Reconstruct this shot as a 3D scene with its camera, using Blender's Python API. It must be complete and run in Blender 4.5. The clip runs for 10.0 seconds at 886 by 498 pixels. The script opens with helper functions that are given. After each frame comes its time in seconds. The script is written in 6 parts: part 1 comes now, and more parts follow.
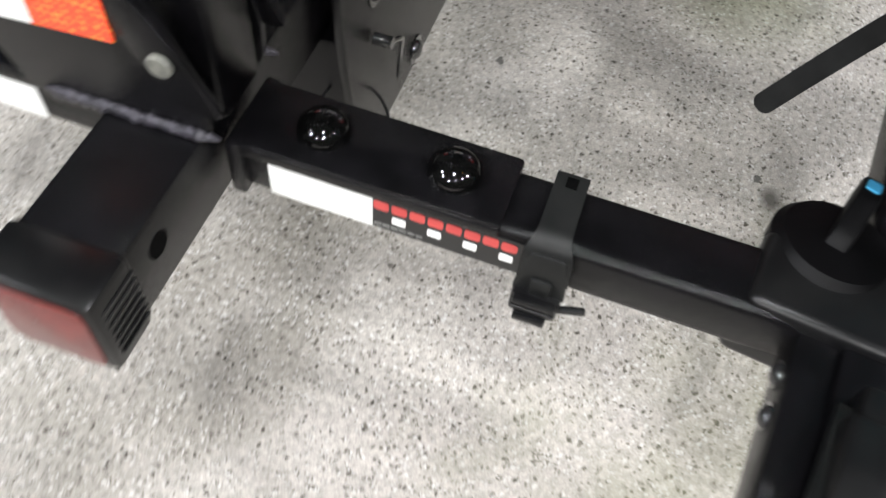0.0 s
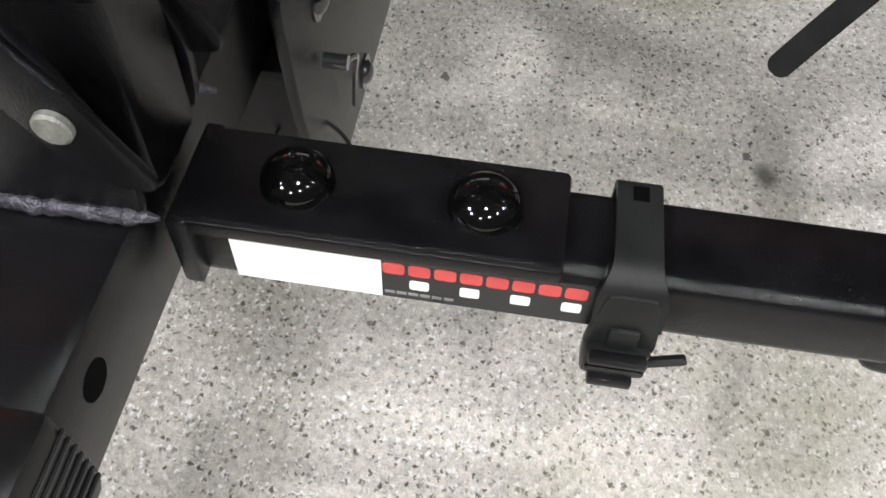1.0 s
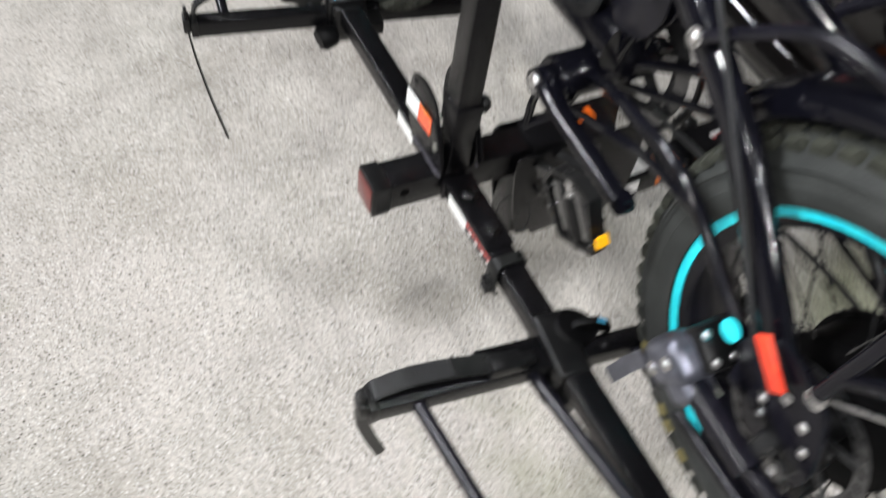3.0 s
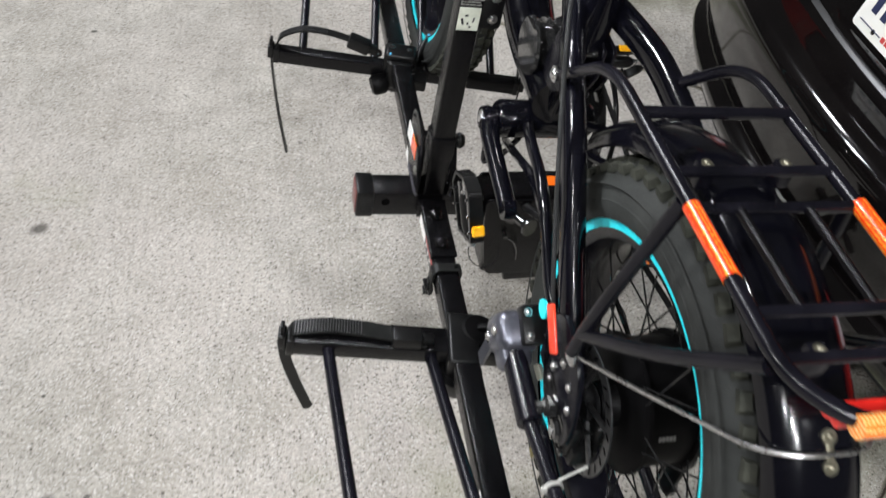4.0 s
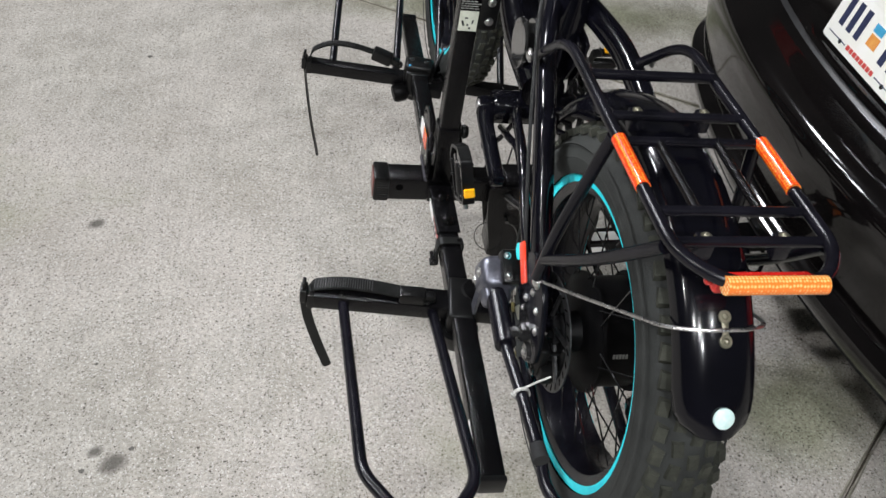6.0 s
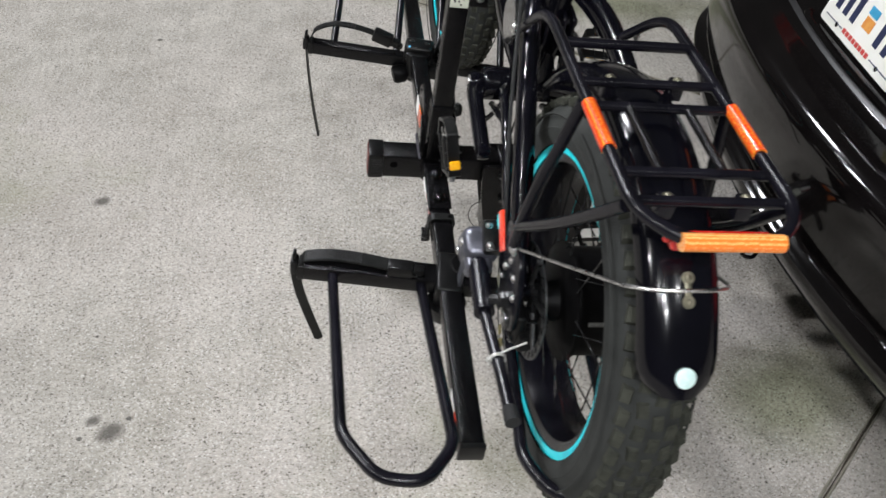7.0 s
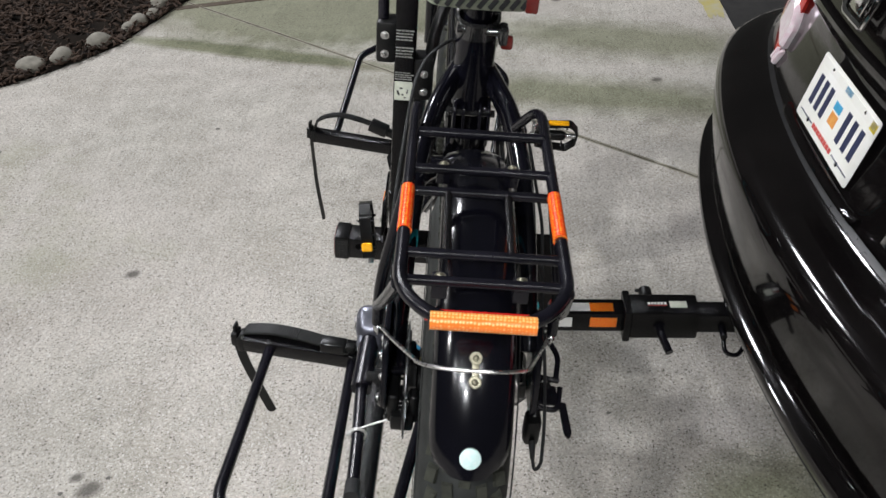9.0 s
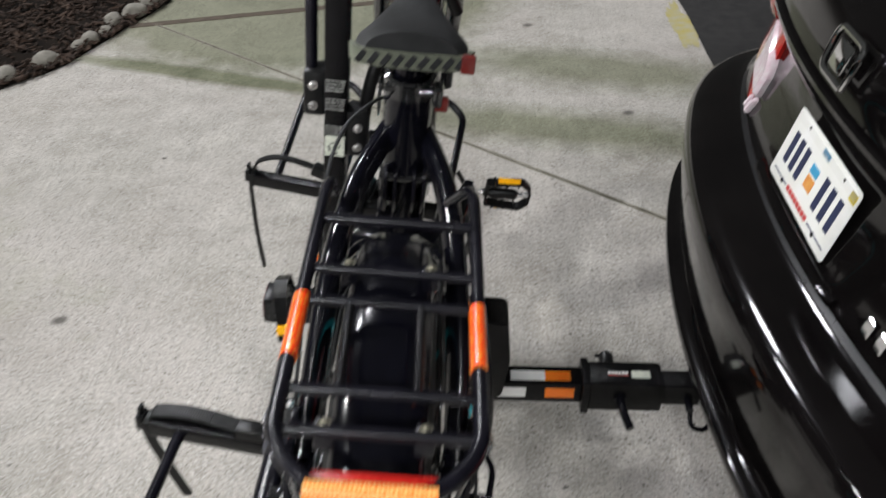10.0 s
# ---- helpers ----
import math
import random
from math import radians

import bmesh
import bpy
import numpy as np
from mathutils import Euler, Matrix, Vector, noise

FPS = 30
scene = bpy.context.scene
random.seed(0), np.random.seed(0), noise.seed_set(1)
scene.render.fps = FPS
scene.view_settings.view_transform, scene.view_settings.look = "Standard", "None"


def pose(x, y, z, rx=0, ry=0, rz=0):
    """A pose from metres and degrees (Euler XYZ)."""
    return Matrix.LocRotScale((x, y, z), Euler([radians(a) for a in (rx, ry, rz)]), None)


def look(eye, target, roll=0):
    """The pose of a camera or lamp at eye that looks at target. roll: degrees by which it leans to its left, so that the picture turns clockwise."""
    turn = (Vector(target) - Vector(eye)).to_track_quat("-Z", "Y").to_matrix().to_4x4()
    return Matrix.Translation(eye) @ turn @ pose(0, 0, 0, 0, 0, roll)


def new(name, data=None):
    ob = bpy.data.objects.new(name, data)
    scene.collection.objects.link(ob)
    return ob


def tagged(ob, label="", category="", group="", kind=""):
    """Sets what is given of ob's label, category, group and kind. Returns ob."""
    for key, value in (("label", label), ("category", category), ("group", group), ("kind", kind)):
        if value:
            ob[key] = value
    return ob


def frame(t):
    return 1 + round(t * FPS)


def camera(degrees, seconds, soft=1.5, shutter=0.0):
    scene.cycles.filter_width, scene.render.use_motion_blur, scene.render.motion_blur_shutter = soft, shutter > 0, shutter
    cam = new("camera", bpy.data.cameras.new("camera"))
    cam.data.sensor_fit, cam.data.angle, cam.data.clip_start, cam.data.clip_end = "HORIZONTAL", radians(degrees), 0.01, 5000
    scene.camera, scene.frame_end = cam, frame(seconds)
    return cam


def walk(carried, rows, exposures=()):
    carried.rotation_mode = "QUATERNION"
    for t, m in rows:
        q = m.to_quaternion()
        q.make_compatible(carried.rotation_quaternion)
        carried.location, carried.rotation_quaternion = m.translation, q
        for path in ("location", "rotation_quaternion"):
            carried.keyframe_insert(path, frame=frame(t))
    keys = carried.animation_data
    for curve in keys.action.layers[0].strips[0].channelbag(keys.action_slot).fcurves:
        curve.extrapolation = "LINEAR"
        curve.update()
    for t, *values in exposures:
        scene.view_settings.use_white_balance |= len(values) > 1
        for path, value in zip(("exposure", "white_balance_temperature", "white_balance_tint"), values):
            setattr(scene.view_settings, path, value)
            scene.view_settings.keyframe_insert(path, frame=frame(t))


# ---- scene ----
cam = camera(55.3, 10.0, 1.5, 0.5)
PATH = [
    (0, (-0.173, -0.188, 0.788), (0.736, 0.061, -0.976), 4.8),
    (0.5, (-0.124, -0.149, 0.707), (0.872, 0.021, -1.019), 0.9),
    (1, (-0.123, -0.14, 0.701), (0.878, -0.007, -1.025), 1.4),
    (1.5, (-0.169, -0.157, 0.807), (0.675, -0.045, -1.003), 9.4),
    (1.7, (-0.209, -0.176, 0.914), (0.555, 0.077, -0.917), 7.1),
    (2, (-0.291, -0.27, 1.105), (0.395, 0.328, -0.677), -0.6),
    (2.2, (-0.332, -0.391, 1.189), (0.269, 0.369, -0.561), -2.7),
    (2.5, (-0.393, -0.529, 1.289), (0.173, 0.305, -0.439), 0.1),
    (2.8, (-0.39, -0.642, 1.344), (0.194, 0.265, -0.34), 3.8),
    (3, (-0.343, -0.715, 1.377), (0.199, 0.312, -0.252), 2.9),
    (3.2, (-0.284, -0.788, 1.397), (0.231, 0.379, -0.143), 3.9),
    (4.3, (-0.173, -1.14, 1.446), (0.108, 0.217, 0.003), 5.3),
    (4.5, (-0.181, -1.175, 1.443), (0.102, 0.172, -0.008), 6.0),
    (5, (-0.161, -1.233, 1.468), (0.074, 0.167, 0.059), 6.1),
    (6.3, (-0.149, -1.296, 1.484), (0.072, 0.147, 0.116), 2.5),
    (6.5, (-0.148, -1.301, 1.482), (0.066, 0.13, 0.102), 2.3),
    (7, (-0.104, -1.333, 1.47), (0.079, 0.108, 0.095), 2.8),
    (7.5, (0.058, -1.322, 1.467), (0.142, 0.141, 0.107), 2.0),
    (8, (0.166, -1.36, 1.481), (0.091, 0.161, 0.184), 0.1),
    (8.5, (0.195, -1.36, 1.48), (0.096, 0.2, 0.232), -2.0),
    (9, (0.224, -1.382, 1.488), (0.114, 0.204, 0.274), -2.2),
    (9.5, (0.252, -1.348, 1.454), (0.126, 0.243, 0.25), -1.6),
    (10, (0.287, -1.194, 1.474), (0.224, 0.408, 0.278), -0.4),
]
walk(cam, [(t, look(eye, target, roll)) for t, eye, target, roll in PATH],
     [(0.0, 0.76), (0.5, 0.62), (1.0, 0.75), (1.5, 0.44), (2.0, 0.34), (3.0, 0.54), (4.5, 0.22), (10.0, 0.15)])

# ---- light: night, tall lot lamps and added fill, a phone torch, faint sky glow ----
scene.view_settings.exposure = 0.0
world = bpy.data.worlds.new("night_sky")
world.use_nodes = True
world.node_tree.nodes["Background"].inputs[0].default_value = (0.62, 0.63, 0.60, 1)
world.node_tree.nodes["Background"].inputs[1].default_value = 0.07
scene.world = world


def lamp(name, kind, eye, target, power, colour, size):
    d = bpy.data.lights.new(name, kind)
    d.energy, d.color = power, colour
    if kind == "AREA":
        d.shape, d.size = "DISK", size
    else:
        d.shadow_soft_size = size
    ob = new(name, d)
    ob.matrix_world = look(eye, target)
    return ob


# lamps stand all round, cooler across the drive; all but those and the first are added fill
for at, power, colour, size in (((-10.4, -4.8, 12.0), 480, (0.99, 0.985, 0.985), 0.5), ((-0.6, -12.0, 11.0), 460, (0.965, 0.98, 1.01), 0.5), ((-5.5, -9.5, 12.0), 380, (0.975, 0.98, 1.0), 0.5),
                                ((4.5, -10.0, 12.0), 270, (0.975, 0.98, 1.0), 0.5), ((-4.6, 9.6, 11.0), 640, (0.97, 0.98, 1.04), 1.8), ((-8.9, 8.8, 11.0), 590, (0.97, 0.98, 1.04), 1.8),
                                ((-13.0, 2.0, 11.0), 560, (0.99, 0.985, 0.985), 0.5)):
    lamp("lot_and_fill_light", "AREA", at, (0, 0, 0), power, colour, size)
# the one carried torch is stood in for by two fixed spots
torch = lamp("torch_light", "SPOT", (-0.22, -0.19, 1.24), (0.20, -0.04, 0.30), 9.5, (0.96, 0.985, 0.98), 0.035)
torch.data.spot_size, torch.data.spot_blend = radians(110), 0.6
walk_torch = lamp("torch_light", "SPOT", (0.05, -1.36, 1.52), (0.10, 0.10, 0.15), 11.5, (0.96, 0.98, 1.0), 0.02)
walk_torch.data.spot_size, walk_torch.data.spot_blend = radians(100), 0.7


# ---- materials ----
def nodes_of(name):
    m = bpy.data.materials.new(name)
    m.use_nodes = True
    t = m.node_tree
    return m, t, t.nodes["Principled BSDF"]


def noise_node(t, scale, detail=4.0, rough=0.6):
    c = t.nodes.new("ShaderNodeTexCoord")
    n = t.nodes.new("ShaderNodeTexNoise")
    n.inputs["Scale"].default_value, n.inputs["Detail"].default_value, n.inputs["Roughness"].default_value = scale, detail, rough
    t.links.new(c.outputs["Object"], n.inputs["Vector"])
    return n


def ramp(t, src, stops):
    r = t.nodes.new("ShaderNodeValToRGB")
    e = r.color_ramp.elements
    while len(e) < len(stops):
        e.new(0.5)
    for k, (p, c) in zip(e, stops):
        k.position = p
        k.color = (*c, 1) if len(c) == 3 else c
    t.links.new(src, r.inputs[0])
    return r


def surf(name, c1, c2, rough=0.5, metal=0.0, scale=30, fine=400, bump=0.05, coat=0.0, spread=0.08, spec=0.5):
    """Two-scale variation: broad noise in colour and gloss, fine noise in relief."""
    m, t, p = nodes_of(name)
    a, f = noise_node(t, scale), noise_node(t, fine, 2.0)
    r = ramp(t, a.outputs[0], [(0.32, c1), (0.68, c2)])
    t.links.new(r.outputs[0], p.inputs["Base Color"])
    g = t.nodes.new("ShaderNodeMapRange")
    g.inputs["To Min"].default_value, g.inputs["To Max"].default_value = max(0.02, rough - spread), min(1, rough + spread)
    t.links.new(a.outputs[0], g.inputs["Value"])
    t.links.new(g.outputs[0], p.inputs["Roughness"])
    b = t.nodes.new("ShaderNodeBump")
    b.inputs["Strength"].default_value, b.inputs["Distance"].default_value = bump, 0.002
    t.links.new(f.outputs[0], b.inputs["Height"])
    t.links.new(b.outputs[0], p.inputs["Normal"])
    p.inputs["Metallic"].default_value = metal
    p.inputs["Coat Weight"].default_value = coat
    p.inputs["Coat Roughness"].default_value = 0.05
    p.inputs["Specular IOR Level"].default_value = spec
    return m


POWDER = surf("black_powder_coat", (0.0022, 0.0022, 0.0025), (0.0050, 0.0047, 0.0056), 0.20, 0, 60, 1500, 0.22, 0.0, 0.05, 0.25)


def dusty(m, scale, amount):
    """Scattered pale dust grains and dull scuffs on a dark coat."""
    t = m.node_tree
    p = t.nodes["Principled BSDF"]
    old = p.inputs["Base Color"].links[0].from_socket
    grains, patch = noise_node(t, scale, 1.0), noise_node(t, 14, 3.0)
    g = ramp(t, grains.outputs[0], [(0.66, (0, 0, 0)), (0.74, (amount,) * 3)])
    k = ramp(t, patch.outputs[0], [(0.40, (0.15,) * 3), (0.65, (1, 1, 1))])
    mul = t.nodes.new("ShaderNodeMath")
    mul.operation = "MULTIPLY"
    t.links.new(g.outputs[0], mul.inputs[0])
    t.links.new(k.outputs[0], mul.inputs[1])
    mix = t.nodes.new("ShaderNodeMix")
    mix.data_type = "RGBA"
    t.links.new(mul.outputs[0], mix.inputs["Factor"])
    t.links.new(old, mix.inputs[6])
    mix.inputs[7].default_value = (0.16, 0.15, 0.13, 1)
    t.links.new(mix.outputs[2], p.inputs["Base Color"])
    return m


dusty(POWDER, 1100, 0.08)
SATIN = surf("satin_black_steel", (0.003, 0.003, 0.005), (0.008, 0.0075, 0.012), 0.24, 0, 25, 2200, 0.04, 0.0, 0.06, 0.33)
PLASTIC = surf("black_plastic", (0.003, 0.003, 0.0035), (0.008, 0.008, 0.008), 0.33, 0, 40, 1800, 0.05, 0.0, 0.07, 0.28)
RUBBER = surf("black_rubber", (0.013, 0.0135, 0.014), (0.028, 0.029, 0.030), 0.75, 0, 22, 500, 0.35, 0.0, 0.08, 0.3)
TYRE = surf("dusty_tyre_rubber", (0.022, 0.024, 0.0232), (0.045, 0.048, 0.046), 0.72, 0, 16, 420, 0.35, 0.0, 0.08, 0.3)
TREAD = surf("dusty_tread_rubber", (0.024, 0.026, 0.021), (0.056, 0.058, 0.046), 0.85, 0, 60, 420, 0.4, 0.0, 0.08, 0.25)
KNOB = surf("dull_black_knob", (0.0012, 0.0012, 0.0014), (0.0030, 0.0028, 0.0032), 0.5, 0, 50, 900, 0.1, 0.0, 0.08, 0.12)
# strap ribs: the light they catch is painted as a lighter grey
RIB = surf("lit_strap_rib", (0.022, 0.022, 0.023), (0.05, 0.05, 0.052), 0.34, 0, 60, 900, 0.05)
TYREMARK = surf("faded_yellow_print", (0.10, 0.085, 0.03), (0.20, 0.17, 0.06), 0.7, 0, 90, 400, 0.1)
STRAP = surf("rubber_strap", (0.006, 0.0063, 0.0063), (0.014, 0.0145, 0.014), 0.42, 0, 35, 1500, 0.05, 0.0, 0.08, 0.2)
GLOSS = surf("gloss_black_paint", (0.002, 0.002, 0.0035), (0.004, 0.004, 0.007), 0.16, 0, 12, 300, 0.02, 0.25, 0.05, 0.25)
CARPAINT = surf("black_car_paint", (0.0025, 0.002, 0.0022), (0.005, 0.0042, 0.0042), 0.12, 0.0, 5, 600, 0.002, 0.6, 0.03, 0.09)
CLAD = surf("grey_black_cladding", (0.02, 0.02, 0.02), (0.034, 0.033, 0.032), 0.55, 0, 30, 900, 0.2)
DOME = surf("glossy_black_dome", (0.0012, 0.0012, 0.0012), (0.002, 0.002, 0.002), 0.07, 0, 20, 300, 0.0, 0.0, 0.02, 0.6)
# near-black laid on as flat pieces for the shade inside holes and slots
HOLE_SHADE = surf("painted_hole_shade", (0.0008, 0.0008, 0.0008), (0.0015, 0.0015, 0.0015), 0.9, 0, 60, 400, 0.0, 0.0, 0.05, 0.05)
ZINC = surf("dull_zinc", (0.15, 0.15, 0.135), (0.27, 0.27, 0.235), 0.5, 0.4, 220, 700, 0.3)
STEEL = surf("bright_steel", (0.55, 0.55, 0.56), (0.72, 0.71, 0.70), 0.28, 1.0, 60, 600, 0.05)
ALLOY = surf("grey_alloy", (0.105, 0.110, 0.135), (0.19, 0.195, 0.235), 0.30, 0.75, 40, 500, 0.08)
ROTOR = surf("dark_rotor_steel", (0.10, 0.10, 0.105), (0.20, 0.20, 0.20), 0.33, 0.9, 90, 600, 0.1)
CHROME = surf("chrome", (0.75, 0.75, 0.76), (0.85, 0.85, 0.85), 0.08, 1.0, 20, 300, 0.0)
DARKCHROME = surf("black_chrome", (0.03, 0.03, 0.032), (0.06, 0.06, 0.06), 0.07, 0.6, 20, 300, 0.0, 0.8, 0.02)
WELD = surf("weld_bead", (0.020, 0.019, 0.024), (0.075, 0.07, 0.085), 0.42, 0.3, 160, 380, 0.9)
WHITE_TAPE = surf("white_reflective_tape", (0.86, 0.86, 0.84), (0.93, 0.93, 0.90), 0.35, 0, 60, 900, 0.05)
RED_TAPE = surf("red_reflective_tape", (0.85, 0.045, 0.02), (0.95, 0.08, 0.03), 0.3, 0, 120, 900, 0.1)


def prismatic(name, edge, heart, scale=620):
    """Reflective sheet: tiny cells, each with glare painted in as a paler middle."""
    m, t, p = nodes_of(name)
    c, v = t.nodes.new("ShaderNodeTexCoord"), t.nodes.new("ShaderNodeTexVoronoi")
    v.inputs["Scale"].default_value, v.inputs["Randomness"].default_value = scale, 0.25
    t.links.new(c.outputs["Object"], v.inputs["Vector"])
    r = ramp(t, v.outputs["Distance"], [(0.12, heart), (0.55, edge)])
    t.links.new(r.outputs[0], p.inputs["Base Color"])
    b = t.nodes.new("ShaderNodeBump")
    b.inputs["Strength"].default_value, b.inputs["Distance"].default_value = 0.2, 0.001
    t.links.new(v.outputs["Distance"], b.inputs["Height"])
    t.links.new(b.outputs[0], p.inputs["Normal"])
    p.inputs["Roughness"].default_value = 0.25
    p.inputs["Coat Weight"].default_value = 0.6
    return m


# returned glare is put into the base colour, strongest on the rear sleeve
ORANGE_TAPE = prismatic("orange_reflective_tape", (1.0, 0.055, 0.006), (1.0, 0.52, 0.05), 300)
GLARE_ORANGE_TAPE = prismatic("orange_tape_with_glare", (1.0, 0.24, 0.03), (1.0, 0.72, 0.26), 300)
GOLD_TAPE = prismatic("gold_reflective_tape", (1.0, 0.16, 0.008), (1.0, 0.46, 0.03))
AMBER = surf("amber_reflector", (0.95, 0.38, 0.0), (1.0, 0.55, 0.02), 0.2, 0, 400, 900, 0.2, 0.5)
TEAL_TAPE = surf("teal_reflective_tape", (0.015, 0.74, 0.90), (0.04, 0.92, 1.0), 0.35, 0, 90, 900, 0.1)
COOL_REFLECTOR = surf("cool_white_reflector", (0.66, 0.92, 0.90), (0.80, 0.98, 0.96), 0.25, 0, 300, 900, 0.1)
RED_LENS = surf("dull_red_lens", (0.10, 0.008, 0.007), (0.17, 0.016, 0.012), 0.3, 0, 90, 700, 0.15, 0.4)
LAMP_RED = surf("rear_light_red", (0.48, 0.010, 0.008), (0.70, 0.022, 0.014), 0.25, 0, 90, 700, 0.15, 0.5)
TAIL_RED = surf("tail_lamp_red", (0.45, 0.01, 0.012), (0.62, 0.03, 0.02), 0.1, 0, 30, 400, 0.1, 1.0)
TAIL_CLEAR = surf("tail_lamp_clear", (0.88, 0.66, 0.74), (0.97, 0.90, 0.93), 0.12, 0.1, 70, 300, 0.2, 1.0)
PLATEW = surf("plate_enamel", (0.90, 0.90, 0.83), (0.95, 0.95, 0.92), 0.35, 0, 18, 300, 0.03)
INKBLUE = surf("dark_blue_ink", (0.02, 0.025, 0.07), (0.03, 0.04, 0.10), 0.4, 0, 60, 400, 0.02)
INKRED = surf("red_ink", (0.50, 0.05, 0.05), (0.62, 0.08, 0.07), 0.4, 0, 80, 400, 0.02)
INKORANGE = surf("orange_ink", (0.75, 0.28, 0.06), (0.85, 0.40, 0.10), 0.4, 0, 80, 400, 0.02)
INKSKY = surf("blue_ink", (0.05, 0.35, 0.6), (0.08, 0.45, 0.75), 0.4, 0, 80, 400, 0.02)
PALE = surf("pale_label", (0.50, 0.52, 0.44), (0.66, 0.68, 0.58), 0.5, 0, 60, 400, 0.05)
TRIM = surf("olive_trim", (0.085, 0.095, 0.070), (0.14, 0.15, 0.11), 0.55, 0, 70, 500, 0.1)
BRASSY = surf("yellowed_zinc", (0.20, 0.19, 0.14), (0.34, 0.32, 0.24), 0.38, 0.8, 120, 600, 0.1)
GREYTEXT = surf("grey_print", (0.16, 0.16, 0.15), (0.26, 0.26, 0.25), 0.5, 0, 60, 400, 0.02)
STICKER = surf("black_sticker", (0.006, 0.006, 0.007), (0.012, 0.012, 0.012), 0.3, 0, 60, 400, 0.02)
GLASSDARK = surf("tinted_glass", (0.006, 0.007, 0.008), (0.010, 0.011, 0.012), 0.05, 0, 5, 50, 0.0, 1.0, 0.02)
STONE = surf("edging_stone", (0.17, 0.16, 0.135), (0.36, 0.34, 0.29), 0.85, 0, 14, 120, 0.5)
MULCH = surf("bark_mulch", (0.008, 0.0055, 0.004), (0.085, 0.055, 0.040), 0.85, 0, 24, 220, 0.7, 0.0, 0.05, 0.25)
SOIL = surf("dark_soil", (0.005, 0.004, 0.003), (0.016, 0.012, 0.009), 0.95, 0, 15, 150, 0.9, 0.0, 0.05, 0.1)


def concrete():
    """Washed-aggregate concrete: pale matrix, dark and light grains, mossy stains, broom marks, painted-in shade bands.
    """
    m, t, p = nodes_of("aggregate_concrete")
    N, Lk = t.nodes, t.links
    c = N.new("ShaderNodeTexCoord")

    def mixc(fac, a, b, mode="MIX"):
        x = N.new("ShaderNodeMix")
        x.data_type, x.blend_type = "RGBA", mode
        for s, v in ((x.inputs[0], fac), (x.inputs[6], a), (x.inputs[7], b)):
            if isinstance(v, (int, float)):
                s.default_value = v
            elif isinstance(v, tuple):
                s.default_value = (*v, 1)
            else:
                Lk.new(v, s)
        return x.outputs[2]

    # grains are ragged: bend the lattice they sit on
    wn = noise_node(t, 190, 3)
    ws = N.new("ShaderNodeVectorMath")
    ws.operation = "MULTIPLY_ADD"
    Lk.new(wn.outputs["Color"], ws.inputs[0])
    ws.inputs[1].default_value = (0.009, 0.009, 0.009)
    Lk.new(c.outputs["Object"], ws.inputs[2])
    warp = ws.outputs[0]

    def vor(scale, rnd=1.0):
        v = N.new("ShaderNodeTexVoronoi")
        v.inputs["Scale"].default_value, v.inputs["Randomness"].default_value = scale, rnd
        Lk.new(warp, v.inputs["Vector"])
        return v

    def flecks(v, share, size, tint, base):
        """Single grains of another colour: a share of the cells, each a small spot."""
        pick = ramp(t, v.outputs["Color"], [(share, (1, 1, 1)), (share + 0.06, (0, 0, 0))]).outputs[0]
        spot = ramp(t, v.outputs["Distance"], [(size * 0.55, (1, 1, 1)), (size, (0, 0, 0))]).outputs[0]
        return mixc(mixc(1.0, pick, spot, "MULTIPLY"), base, tint)

    big, mid, fine, sand = noise_node(t, 1.1, 5), noise_node(t, 9, 4), noise_node(t, 130, 4, 0.7), noise_node(t, 480, 3, 0.7)
    base = ramp(t, mid.outputs[0], [(0.3, (0.38, 0.365, 0.338)), (0.5, (0.455, 0.44, 0.412)), (0.7, (0.53, 0.515, 0.485))]).outputs[0]
    base = mixc(ramp(t, big.outputs[0], [(0.40, (0, 0, 0)), (0.72, (1, 1, 1))]).outputs[0], base, (0.51, 0.48, 0.46), "MIX")
    base = mixc(0.9, base, ramp(t, fine.outputs[0], [(0.30, (0.62, 0.61, 0.59)), (0.5, (0.98, 0.97, 0.95)), (0.70, (1.32, 1.31, 1.28))]).outputs[0], "MULTIPLY")
    base = mixc(0.8, base, ramp(t, sand.outputs[0], [(0.30, (0.72, 0.71, 0.69)), (0.70, (1.26, 1.25, 1.22))]).outputs[0], "MULTIPLY")
    v1, v2, v3 = vor(260), vor(185), vor(34)
    patch = noise_node(t, 2.6, 6, 0.7)
    base = mixc(0.7, base, ramp(t, patch.outputs[0], [(0.34, (0.80, 0.785, 0.755)), (0.52, (1.0, 1.0, 1.0)), (0.68, (1.12, 1.12, 1.11))]).outputs[0], "MULTIPLY")
    base = flecks(v1, 0.24, 0.6, (0.68, 0.67, 0.64), base)
    base = flecks(vor(270), 0.22, 0.6, (0.18, 0.163, 0.135), base)
    base = flecks(v2, 0.16, 0.52, (0.09, 0.08, 0.066), base)
    base = flecks(vor(105), 0.10, 0.34, (0.085, 0.075, 0.060), base)
    base = flecks(v3, 0.03, 0.24, (0.09, 0.085, 0.075), base)
    # broom marks along the slab
    w = N.new("ShaderNodeMapping")
    w.inputs["Scale"].default_value = (90, 3, 1)
    w.inputs["Rotation"].default_value = (0, 0, radians(-2))
    Lk.new(c.outputs["Object"], w.inputs["Vector"])
    br = N.new("ShaderNodeTexNoise")
    br.inputs["Scale"].default_value, br.inputs["Detail"].default_value = 1.0, 2
    Lk.new(w.outputs[0], br.inputs["Vector"])
